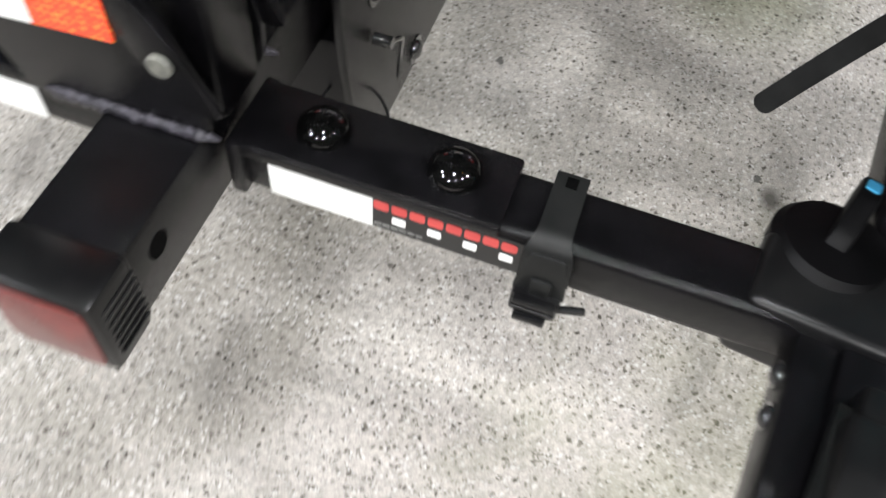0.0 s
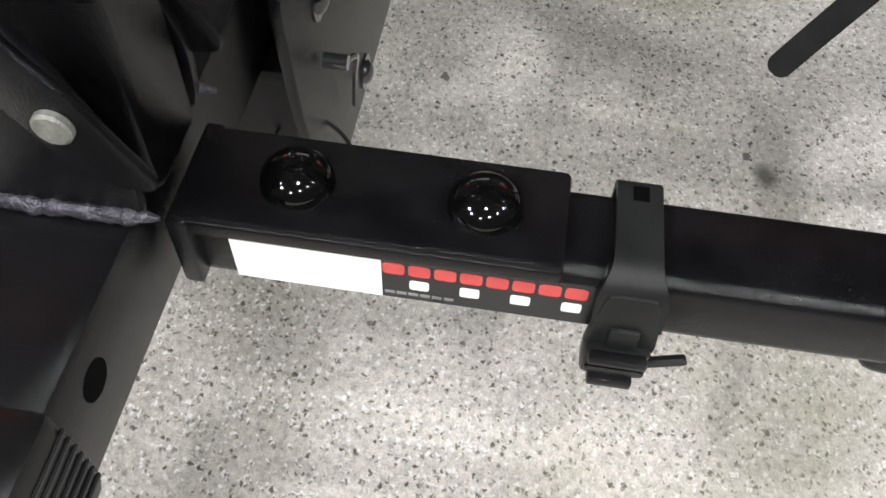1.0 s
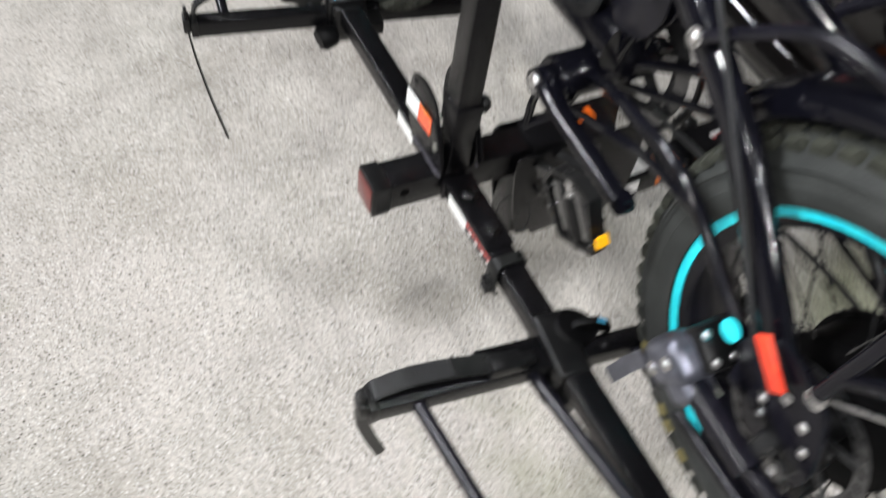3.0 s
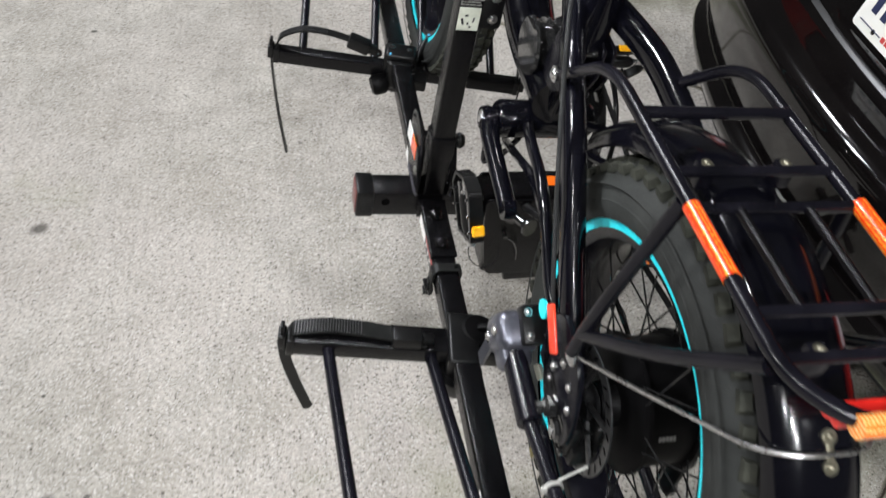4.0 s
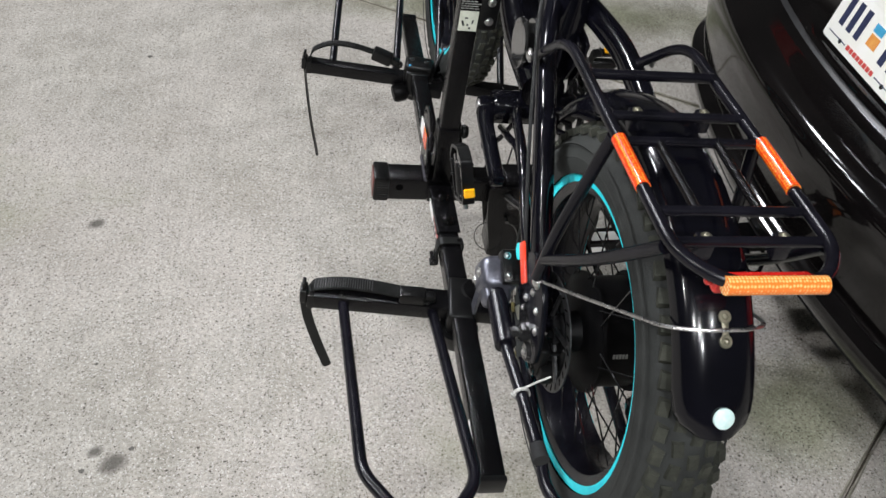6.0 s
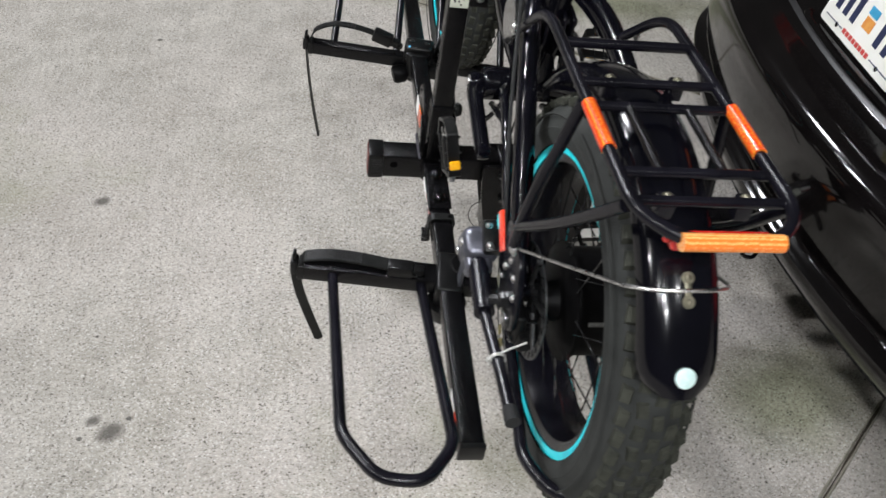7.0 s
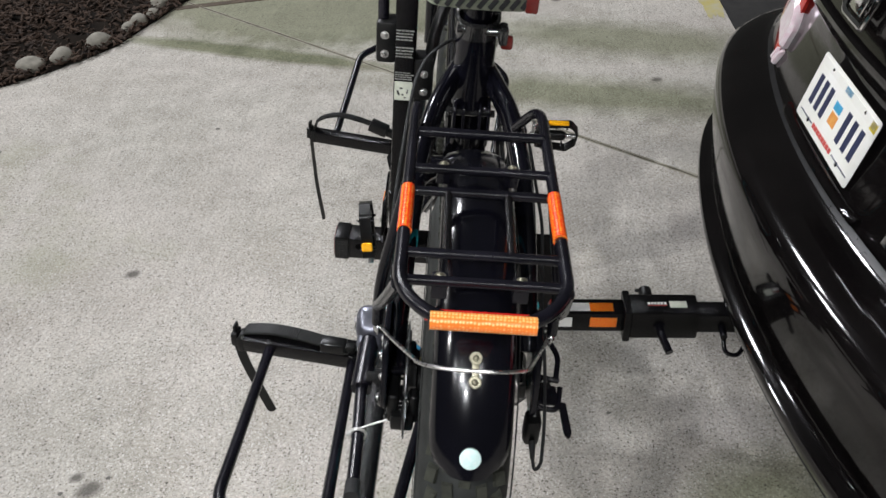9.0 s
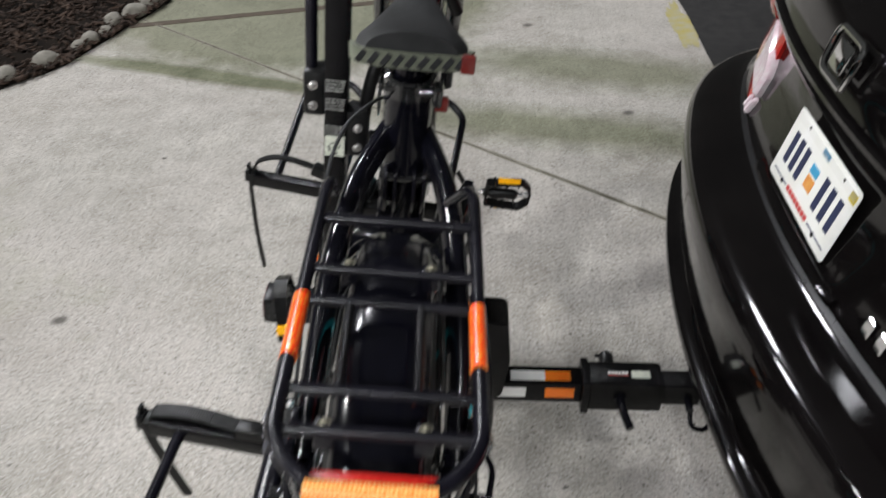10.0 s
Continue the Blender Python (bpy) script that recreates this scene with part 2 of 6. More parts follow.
    base = mixc(0.35, base, ramp(t, br.outputs[0], [(0.35, (0.86, 0.86, 0.86)), (0.65, (1.08, 1.08, 1.08))]).outputs[0], "MULTIPLY")
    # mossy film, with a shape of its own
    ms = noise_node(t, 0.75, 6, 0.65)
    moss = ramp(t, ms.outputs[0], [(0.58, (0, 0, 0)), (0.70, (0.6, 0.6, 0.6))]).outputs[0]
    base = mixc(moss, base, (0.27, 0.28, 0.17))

    def stain_shade_patch(base, at, size, turn, lo, hi, amount, tint, mode="MIX", fray=0.5):
        """A stain or painted shade round one place: a soft stretched patch, frayed by noise."""
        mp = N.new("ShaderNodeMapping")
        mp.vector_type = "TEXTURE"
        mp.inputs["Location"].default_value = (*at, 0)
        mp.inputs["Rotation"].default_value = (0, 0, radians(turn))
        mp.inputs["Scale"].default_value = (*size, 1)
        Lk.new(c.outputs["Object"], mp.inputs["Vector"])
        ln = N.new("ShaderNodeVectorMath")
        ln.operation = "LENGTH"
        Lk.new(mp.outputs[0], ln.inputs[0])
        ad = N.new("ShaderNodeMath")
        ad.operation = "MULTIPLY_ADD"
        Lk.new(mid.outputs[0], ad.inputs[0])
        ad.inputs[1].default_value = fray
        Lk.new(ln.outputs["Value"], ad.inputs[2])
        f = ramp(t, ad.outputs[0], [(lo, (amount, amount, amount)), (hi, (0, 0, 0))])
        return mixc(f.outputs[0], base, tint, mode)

    # dried oil drops, soft at the rim
    for at, r in (((-0.787, 0.438), 0.030), ((-0.632, -0.292), 0.038), ((-0.672, -0.262), 0.024), ((0.869, 1.645), 0.030), ((0.53, 2.48), 0.034), ((0.421, -0.396), 0.024)):
        base = stain_shade_patch(base, at, (r * 1.25, r), 25, 0.55, 1.0, 0.85, (0.085, 0.078, 0.068))
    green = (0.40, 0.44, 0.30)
    # one green patch beside the bumper
    base = stain_shade_patch(base, (0.80, -0.30), (0.30, 0.24), 20, 0.40, 0.88, 0.80, green, "MULTIPLY", 0.3)
    # shadows lying across the far drive, painted in as a green tint
    base = stain_shade_patch(base, (0.60, 1.52), (1.5, 0.26), -10, 0.38, 0.88, 0.85, green, "MULTIPLY", 0.28)
    base = stain_shade_patch(base, (0.80, 2.02), (1.3, 0.33), -12, 0.38, 0.88, 0.80, green, "MULTIPLY", 0.28)
    base = stain_shade_patch(base, (-0.78, 1.925), (1.6, 0.12), -15, 0.38, 0.70, 0.95, green, "MULTIPLY", 0.16)
    base = stain_shade_patch(base, (-0.52, 3.12), (1.9, 2.25), -12, 0.55, 0.67, 0.85, green, "MULTIPLY", 0.15)
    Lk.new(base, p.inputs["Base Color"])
    p.inputs["Roughness"].default_value = 0.88
    b = N.new("ShaderNodeBump")
    b.inputs["Strength"].default_value, b.inputs["Distance"].default_value = 0.55, 0.003
    Lk.new(fine.outputs[0], b.inputs["Height"])
    b2 = N.new("ShaderNodeBump")
    b2.inputs["Strength"].default_value, b2.inputs["Distance"].default_value = 0.3, 0.006
    Lk.new(mid.outputs[0], b2.inputs["Height"])
    Lk.new(b.outputs[0], b2.inputs["Normal"])
    Lk.new(b2.outputs[0], p.inputs["Normal"])
    return m


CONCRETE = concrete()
STAIN = surf("oily_stain", (0.10, 0.095, 0.085), (0.17, 0.16, 0.145), 0.8, 0, 60, 300, 0.4)
JOINT = surf("joint_dirt", (0.038, 0.033, 0.023), (0.08, 0.068, 0.048), 0.95, 0, 30, 200, 0.6)
LIP = surf("smooth_joint_lip", (0.22, 0.21, 0.16), (0.38, 0.36, 0.30), 0.85, 0, 26, 260, 0.4)
FILLER = surf("weathered_wood_filler", (0.062, 0.047, 0.033), (0.12, 0.092, 0.066), 0.9, 0, 30, 260, 0.5)
YELLOW = surf("worn_yellow_paint", (0.45, 0.38, 0.10), (0.42, 0.40, 0.30), 0.8, 0, 18, 200, 0.3)
ASPHALT = surf("dark_asphalt", (0.012, 0.0115, 0.0115), (0.026, 0.025, 0.024), 0.9, 0, 20, 300, 0.6)


# ---- mesh helpers ----
def merged(*bms):
    out = bms[0]
    for b in bms[1:]:
        me = bpy.data.meshes.new("tmp")
        b.to_mesh(me)
        out.from_mesh(me)
        bpy.data.meshes.remove(me)
        b.free()
    return out


def moved(bm, m):
    bmesh.ops.transform(bm, matrix=m, verts=bm.verts)
    return bm


def box(lo, hi, bevel=0.0, seg=2):
    bm = bmesh.new()
    bmesh.ops.create_cube(bm, size=1)
    for v in bm.verts:
        v.co = Vector([lo[i] + (hi[i] - lo[i]) * (v.co[i] + 0.5) for i in range(3)])
    if bevel:
        bmesh.ops.bevel(bm, geom=bm.edges[:], offset=bevel, segments=seg, profile=0.5, affect="EDGES")
    return bm


def frame_at(d):
    d = Vector(d).normalized()
    up = Vector((0, 0, 1)) if abs(d.z) < 0.95 else Vector((0, 1, 0))
    x = d.cross(up).normalized()
    return x, x.cross(d).normalized()


def smooth_path(pts, r=0.03, n=6):
    """A polyline with rounded corners."""
    P = [Vector(p) for p in pts]
    out = [P[0]]
    for a, b, c in zip(P, P[1:], P[2:]):
        u, v = (a - b), (c - b)
        k = min(r, u.length * 0.48, v.length * 0.48)
        s, e = b + u.normalized() * k, b + v.normalized() * k
        for i in range(n + 1):
            q = i / n
            out.append(s * (1 - q) ** 2 + b * 2 * q * (1 - q) + e * q * q)
    out.append(P[-1])
    return out


def tube(pts, r, seg=12, bend=0.03, cap=True, flat=1.0, n=6):
    """A round tube swept along a bent line. r may be a pair: start and end."""
    path = smooth_path(pts, bend, n) if bend else [Vector(p) for p in pts]
    r0, r1 = r if isinstance(r, tuple) else (r, r)
    bm, rings = bmesh.new(), []
    tang = [(path[min(i + 1, len(path) - 1)] - path[max(i - 1, 0)]).normalized() for i in range(len(path))]
    x, y = frame_at(tang[0])
    for i, (p, d) in enumerate(zip(path, tang)):
        x = (x - d * x.dot(d)).normalized()
        y = d.cross(x)
        rr = r0 + (r1 - r0) * i / (len(path) - 1)
        rings.append([bm.verts.new(p + x * math.cos(a) * rr + y * math.sin(a) * rr * flat) for a in (2 * math.pi * k / seg for k in range(seg))])
    for a, b in zip(rings, rings[1:]):
        for k in range(seg):
            bm.faces.new((a[k], a[(k + 1) % seg], b[(k + 1) % seg], b[k]))
    if cap:
        bm.faces.new(rings[0][::-1])
        bm.faces.new(rings[-1])
    bmesh.ops.recalc_face_normals(bm, faces=bm.faces)
    return bm


def rod(a, b, r, seg=14, r2=None):
    return tube([a, b], (r, r if r2 is None else r2), seg, 0)


def lathe(profile, seg=48, axis="x", arc=None):
    """Turn a closed or open (radius, along) profile about an axis through the origin."""
    bm, rings = bmesh.new(), []
    lo, hi = arc if arc else (0, 2 * math.pi)
    count = seg if not arc else seg + 1
    for k in range(count):
        a = lo + (hi - lo) * k / seg
        ring = []
        for rr, s in profile:
            q = (s, rr * math.cos(a), rr * math.sin(a)) if axis == "x" else (rr * math.cos(a), rr * math.sin(a), s) if axis == "z" else (rr * math.cos(a), s, rr * math.sin(a))
            ring.append(bm.verts.new(q))
        rings.append(ring)
    pairs = list(zip(rings, rings[1:])) + ([] if arc else [(rings[-1], rings[0])])
    for a, b in pairs:
        for i in range(len(profile) - 1):
            bm.faces.new((a[i], a[i + 1], b[i + 1], b[i]))
    bmesh.ops.remove_doubles(bm, verts=bm.verts, dist=1e-6)
    bmesh.ops.recalc_face_normals(bm, faces=bm.faces)
    return bm


def slab(outline, axis, lo, hi, bevel=0.0):
    """A flat plate: an outline in the two other axes, from lo to hi along axis."""
    bm = bmesh.new()

    def at(p, s):
        return (s, p[0], p[1]) if axis == "x" else (p[0], s, p[1]) if axis == "y" else (p[0], p[1], s)
    A = [bm.verts.new(at(p, lo)) for p in outline]
    B = [bm.verts.new(at(p, hi)) for p in outline]
    fa, fb = bm.faces.new(A), bm.faces.new(B)
    for i in range(len(outline)):
        j = (i + 1) % len(outline)
        bm.faces.new((A[i], A[j], B[j], B[i]))
    bmesh.ops.recalc_face_normals(bm, faces=bm.faces)
    if bevel:
        bmesh.ops.bevel(bm, geom=[e for f in (fa, fb) for e in f.edges], offset=bevel, segments=2, profile=0.5, affect="EDGES")
    return bm


def rounded(points, r=0.01, n=4):
    """Round the corners of a closed outline."""
    P = [Vector(p) for p in points]
    out = []
    for i, b in enumerate(P):
        a, c = P[i - 1], P[(i + 1) % len(P)]
        k = min(r, (a - b).length * 0.48, (c - b).length * 0.48)
        s, e = b + (a - b).normalized() * k, b + (c - b).normalized() * k
        out += [tuple(s * (1 - q) ** 2 + b * 2 * q * (1 - q) + e * q * q) for q in (j / n for j in range(n + 1))]
    return out


def band(pts, width, thick, across, bend=0.02, tip=0.0):
    """A flat strap along a bent line; across: the way its width lies (width: one, or a list from start to end); tip: length of a rounded end."""
    path = smooth_path(pts, bend, 6) if bend else [Vector(p) for p in pts]
    w = Vector(across).normalized()
    bm, rings = bmesh.new(), []
    for i, p in enumerate(path):
        d = (path[min(i + 1, len(path) - 1)] - path[max(i - 1, 0)]).normalized()
        ww = (w - d * w.dot(d)).normalized()
        n = d.cross(ww)
        wide = np.interp(i / (len(path) - 1), np.linspace(0, 1, len(width)), width) if isinstance(width, list) else width
        rings.append([bm.verts.new(p + ww * sx * wide / 2 + n * sy * thick / 2) for sx, sy in ((-1, -1), (1, -1), (1, 1), (-1, 1))])
    for k in range(1, 7 if tip else 1):
        half = wide / 2 * math.sqrt(1 - (k / 6.3) ** 2)
        rings.append([bm.verts.new(p + d * tip * k / 6 + ww * sx * half + n * sy * thick / 2) for sx, sy in ((-1, -1), (1, -1), (1, 1), (-1, 1))])
    for a, b in zip(rings, rings[1:]):
        for k in range(4):
            bm.faces.new((a[k], a[(k + 1) % 4], b[(k + 1) % 4], b[k]))
    bm.faces.new(rings[0][::-1])
    bm.faces.new(rings[-1])
    bmesh.ops.recalc_face_normals(bm, faces=bm.faces)
    return bm


def mesh_of(name, bm, material, angle=35):
    me = bpy.data.meshes.new(name)
    bm.to_mesh(me)
    bm.free()
    me.materials.append(material)
    for p in me.polygons:
        p.use_smooth = True
    me.set_sharp_from_angle(angle=radians(angle))
    return me


def part(name, bm, material, parent, label="", m=None):
    ob = new(name, mesh_of(name, bm, material))
    ob.parent = parent
    if m is not None:
        ob.matrix_basis = m
    if label:
        tagged(ob, label)
    return ob


def again(name, me, parent, m):
    """One more piece on a mesh that exists."""
    ob = new(name, me)
    ob.parent = parent
    ob.matrix_basis = m
    return ob


def thing(name, m, label, category, group=""):
    return tagged(new(name), label, category, group) if m is None else placed(tagged(new(name), label, category, group), m)


def placed(ob, m):
    ob.matrix_basis = m
    return ob


def dome(at, r, h, axis="z", seg=20, n=6):
    prof = [(r * math.cos(q * math.pi / 2 / n), h * math.sin(q * math.pi / 2 / n)) for q in range(n)] + [(0, h)]
    return moved(lathe([(0, 0)] + prof, seg, axis), Matrix.Translation(at))


def bolt(at, r, h, axis="z"):
    return merged(dome(at, r, h, axis, 14, 4), moved(lathe([(0, -0.001), (r * 1.35, -0.001), (r * 1.35, h * 0.18), (0, h * 0.18)], 14, axis), Matrix.Translation(at)))


def weld(pts, r, seg=10):
    """A lumpy bead laid along a straight seam, thin at both ends."""
    a, z = Vector(pts[0]), Vector(pts[-1])
    d = (z - a).normalized()
    x, y = frame_at(d)
    bm, rings, n = bmesh.new(), [], 44
    for i in range(n + 1):
        q = i / n
        c = a.lerp(z, q)
        rr = r * (0.86 + 0.22 * noise.noise((q * 22, 3, 1)) + 0.06 * math.sin(q * 70)) * min(1, 0.25 + 7 * q, 0.25 + 7 * (1 - q))
        rings.append([bm.verts.new(c + (x * math.cos(t) + y * math.sin(t)) * rr * (1 + 0.25 * noise.noise(c * 420 + x * math.cos(t) + y * math.sin(t)))) for t in (2 * math.pi * k / seg for k in range(seg))])
    for p, q in zip(rings, rings[1:]):
        for k in range(seg):
            bm.faces.new((p[k], p[(k + 1) % seg], q[(k + 1) % seg], q[k]))
    bm.faces.new(rings[0][::-1])
    bm.faces.new(rings[-1])
    bmesh.ops.recalc_face_normals(bm, faces=bm.faces)
    return bm


# ---- ground ----
def ground():
    # one sheet: fine in the drive, coarse to the horizon
    xs = [-400, -60, -12, -4, -2.4, -1.6, -0.8, 0, 0.8, 1.6, 2.4, 4, 12, 60, 400]
    bm = bmesh.new()
    g = [[bm.verts.new((x, y, 0)) for y in xs] for x in xs]
    for i in range(len(xs) - 1):
        for j in range(len(xs) - 1):
            bm.faces.new((g[i][j], g[i + 1][j], g[i + 1][j + 1], g[i][j + 1]))
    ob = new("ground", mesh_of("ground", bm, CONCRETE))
    return tagged(ob, "pale washed-aggregate concrete driveway with small dark stones", "driveway", "", "structure")


ground()


def joint(name, a, b, width):
    d = (Vector(b) - Vector(a)).normalized()
    n = Vector((-d.y, d.x))
    bm, prev = bmesh.new(), None
    L = (Vector(b) - Vector(a)).length
    for i in range(int(L / 0.03) + 1):
        p = Vector(a) + d * i * 0.03
        k = width * (0.7 + 0.6 * noise.noise((p.x * 14, p.y * 14, 3)))
        o = n * 0.003 * noise.noise((p.x * 9, p.y * 9, 8))
        cur = [bm.verts.new((*(p + o + n * s * k / 2), z)) for s, z in ((-1, 0.0012), (0, 0.0022), (1, 0.0012))]
        if prev:
            for q in range(2):
                bm.faces.new((prev[q], cur[q], cur[q + 1], prev[q + 1]))
        prev = cur
    ob = tagged(new(name, mesh_of(name, bm, JOINT)), "dirt-filled saw-cut joint in the concrete drive", "joint", "joints of the drive", "structure")
    for s in (-1, 1):
        lip, prev = bmesh.new(), None
        for i in range(int(L / 0.05) + 1):
            p = Vector(a) + d * i * 0.05
            w = 0.005 + 0.003 * noise.noise((p.x * 7, p.y * 7, 5 + s))
            cur = [lip.verts.new((*(p + n * s * q), z)) for q, z in ((width * 0.5, 0.0006), (width * 0.5 + w * 0.5, 0.0034), (width * 0.5 + w, 0.0006))]
            if prev:
                for q in range(2):
                    lip.faces.new((prev[q], cur[q], cur[q + 1], prev[q + 1]) if s > 0 else (prev[q + 1], cur[q + 1], cur[q], prev[q]))
            prev = cur
        part("joint_lip", lip, LIP, ob)
    return ob


joint("drive_joint", (-1.62, 2.79), (2.6, -0.31), 0.009)
joint("drive_joint", (0.20, -1.08), (2.2, 0.80), 0.006)


def filler_strip(a, b, width):
    """A flat wooden strip let into the gap between two slabs."""
    d = Vector(b) - Vector(a)
    m = Matrix.Translation((*a, 0.0)) @ Matrix.Rotation(math.atan2(d.y, d.x), 4, "Z")
    bm, prev = bmesh.new(), None
    n = int(d.length / 0.05)
    for i in range(n + 1):
        x = d.length * i / n
        w0, w1 = (0.5 * width * (1 + 0.14 * noise.noise((x * 5, k, 2))) for k in (0, 9))
        cur = [bm.verts.new(m @ Vector((x, y, z))) for y, z in ((-w0, -0.004), (-w0 + 0.003, 0.0028), (w1 - 0.003, 0.0028), (w1, -0.004))]
        if prev:
            for q in range(3):
                bm.faces.new((prev[q], cur[q], cur[q + 1], prev[q + 1]))
        prev = cur
    return tagged(new("expansion_strip", mesh_of("expansion_strip", bm, FILLER)), "weathered brown wooden strip between two concrete slabs", "expansion strip", "", "structure")


filler_strip((-1.27, 2.425), (1.05, 3.10), 0.050)


def blotch(name, at, rx, ry, seed, label, material=STAIN, z=0.0016, n=40, rough=0.45):
    bm = bmesh.new()
    c = bm.verts.new((at[0], at[1], z))
    ring = []
    for k in range(n):
        a = 2 * math.pi * k / n
        q = 1 + rough * noise.noise((math.cos(a) * 1.7, math.sin(a) * 1.7, seed)) + 0.2 * noise.noise((math.cos(a) * 6, math.sin(a) * 6, seed))
        ring.append(bm.verts.new((at[0] + rx * q * math.cos(a), at[1] + ry * q * math.sin(a), z)))
    for k in range(n):
        bm.faces.new((c, ring[k], ring[(k + 1) % n]))
    return tagged(new(name, mesh_of(name, bm, material)), label, "stain", "stains on the drive", "structure")


for k, (x, y, r) in enumerate([(-0.60, -0.262, 0.006), (-0.69, -0.305, 0.006), (-1.5, 1.11, 0.010), (-0.76, 1.27, 0.008), (0.442, -0.378, 0.005), (0.498, -0.055, 0.006)]):
    blotch("oil_spot", (x, y), r, r * 0.8, k * 3.1, "small dark oil drop dried on the concrete")


# ---- bike rack on the hitch ----
RACK = Matrix.Translation((0.035, 0, 0.437)) @ pose(0, 0, 0, 0, 5.5, 0)
rack = thing("bike_rack", RACK, "black powder-coated steel hitch bike rack with two wheel cradles", "bike rack")


YB = 0.005
beam = part("main_beam", box((-0.112, YB - 0.0254, -0.0254), (0.13, YB + 0.0254, 0.0254), 0.004), POWDER, rack)
for s in (-1, 1):
    part("pin_hole", moved(lathe([(0.0, 0.0), (0.0072, 0.0), (0.0072, -0.002), (0, -0.002)], 24, "y"), Matrix.Translation((-0.078, YB + s * 0.0257, 0.006)) @ (pose(0, 0, 0, 180, 0, 0) if s < 0 else Matrix())), HOLE_SHADE, beam)
cap = part("end_cap", box((-0.128, YB - 0.0278, -0.0278), (-0.098, YB + 0.0278, 0.0278), 0.004), PLASTIC, rack, "ribbed black plastic end cap")
for e in (-1, 1):
    for k in range(7):
        w = -0.0172 + k * 0.0057
        part("rib", box((-0.122, YB + e * 0.028 - 0.0008, w - 0.0012), (-0.099, YB + e * 0.028 + 0.0008, w + 0.0012), 0.0006, 1), PLASTIC, cap)
part("end_reflector", slab(rounded([(YB - 0.0235, -0.0235), (YB + 0.0235, -0.0235), (YB + 0.0235, 0.0235), (YB - 0.0235, 0.0235)], 0.007), "x", -0.1292, -0.1275, 0.0006), RED_LENS, cap, "dull red square reflector")
part("beam_sleeve", box((0.13, YB - 0.0315, -0.031), (0.275, YB + 0.0315, 0.031), 0.005), POWDER, rack)

# pivot plates that drop to the shank
for s in (-1, 1):
    y0 = YB + s * 0.036
    part("pivot_plate", slab(rounded([(0.095, 0.022), (0.325, 0.030), (0.340, -0.06), (0.335, -0.158), (0.128, -0.165), (0.105, -0.06)], 0.014), "y", y0 - 0.003, y0 + 0.003, 0.001), POWDER, rack)
    for u, w in ((0.15, -0.02), (0.235, -0.145), (0.235, 0.0)):
        part("pivot_bolt", bolt((u, y0 + s * 0.003, w), 0.009, 0.006, "y") if s > 0 else moved(bolt((0, 0, 0), 0.009, 0.006, "y"), Matrix.Translation((u, y0 - 0.003, w)) @ pose(0, 0, 0, 180, 0, 0)), DARKCHROME, rack)
part("pivot_block", box((0.12, YB - 0.033, -0.165), (0.325, YB + 0.033, -0.045), 0.006), POWDER, rack)
pin = part("release_pin", rod((0.142, -0.036, -0.053), (0.142, -0.049, -0.053), 0.0042), DARKCHROME, rack)
part("pin_clip", tube([(0.142, -0.047, -0.053), (0.158, -0.050, -0.060), (0.172, -0.044, -0.088), (0.177, -0.041, -0.118)], 0.0016, 6, 0.012), DARKCHROME, pin, "bent wire clip")
part("tether", moved(lathe([(0.0272, -0.0009), (0.0288, -0.0009), (0.0288, 0.0009), (0.0272, 0.0009), (0.0272, -0.0009)], 40, "z"), Matrix.Translation((0.114, -0.034, -0.104)) @ pose(0, 0, 0, 40, -10, 0)), DARKCHROME, rack, "thin wire ring")
for p0, p1 in (((0.135, -0.036, 0.002), (0.160, -0.088, 0.013)), ((0.168, -0.036, 0.012), (0.193, -0.099, 0.028))):
    d = (Vector(p1) - Vector(p0)).normalized()
    part("lock_knob", merged(rod(p0, p1, 0.0085), rod(Vector(p1) - d * 0.012, p1, 0.0085, 20, 0.0165), rod(p1, Vector(p1) + d * 0.004, 0.0165, 20)), DARKCHROME, rack, "black spool-shaped lock knob")
part("reflective_tape", box((0.213, YB - 0.006, 0.0308), (0.252, YB + 0.019, 0.0318)), GOLD_TAPE, rack, "orange-yellow reflective tape")

# shank, lying level in the world: undo the tilt of the rack
LEVEL = RACK.inverted()
shank = part("shank", box((0.19, YB - 0.0254, 0.2215), (0.535, YB + 0.0254, 0.2725), 0.004), POWDER, rack, "", LEVEL)
for lo, hi, mt in (((0.372, YB - 0.016, 0.2722), (0.440, YB + 0.010, 0.2732), WHITE_TAPE), ((0.440, YB - 0.016, 0.2722), (0.490, YB + 0.010, 0.2732), GOLD_TAPE)):
    part("reflective_tape", box(lo, hi), mt, shank, "white reflective tape" if mt is WHITE_TAPE else "orange-yellow reflective tape")
for lo, hi, mt in (((0.345, YB - 0.0262, 0.236), (0.402, YB - 0.0252, 0.262), WHITE_TAPE), ((0.440, YB - 0.0262, 0.236), (0.497, YB - 0.0252, 0.262), GOLD_TAPE)):
    part("reflective_tape", box(lo, hi), mt, shank, "white reflective tape" if mt is WHITE_TAPE else "orange-yellow reflective tape")

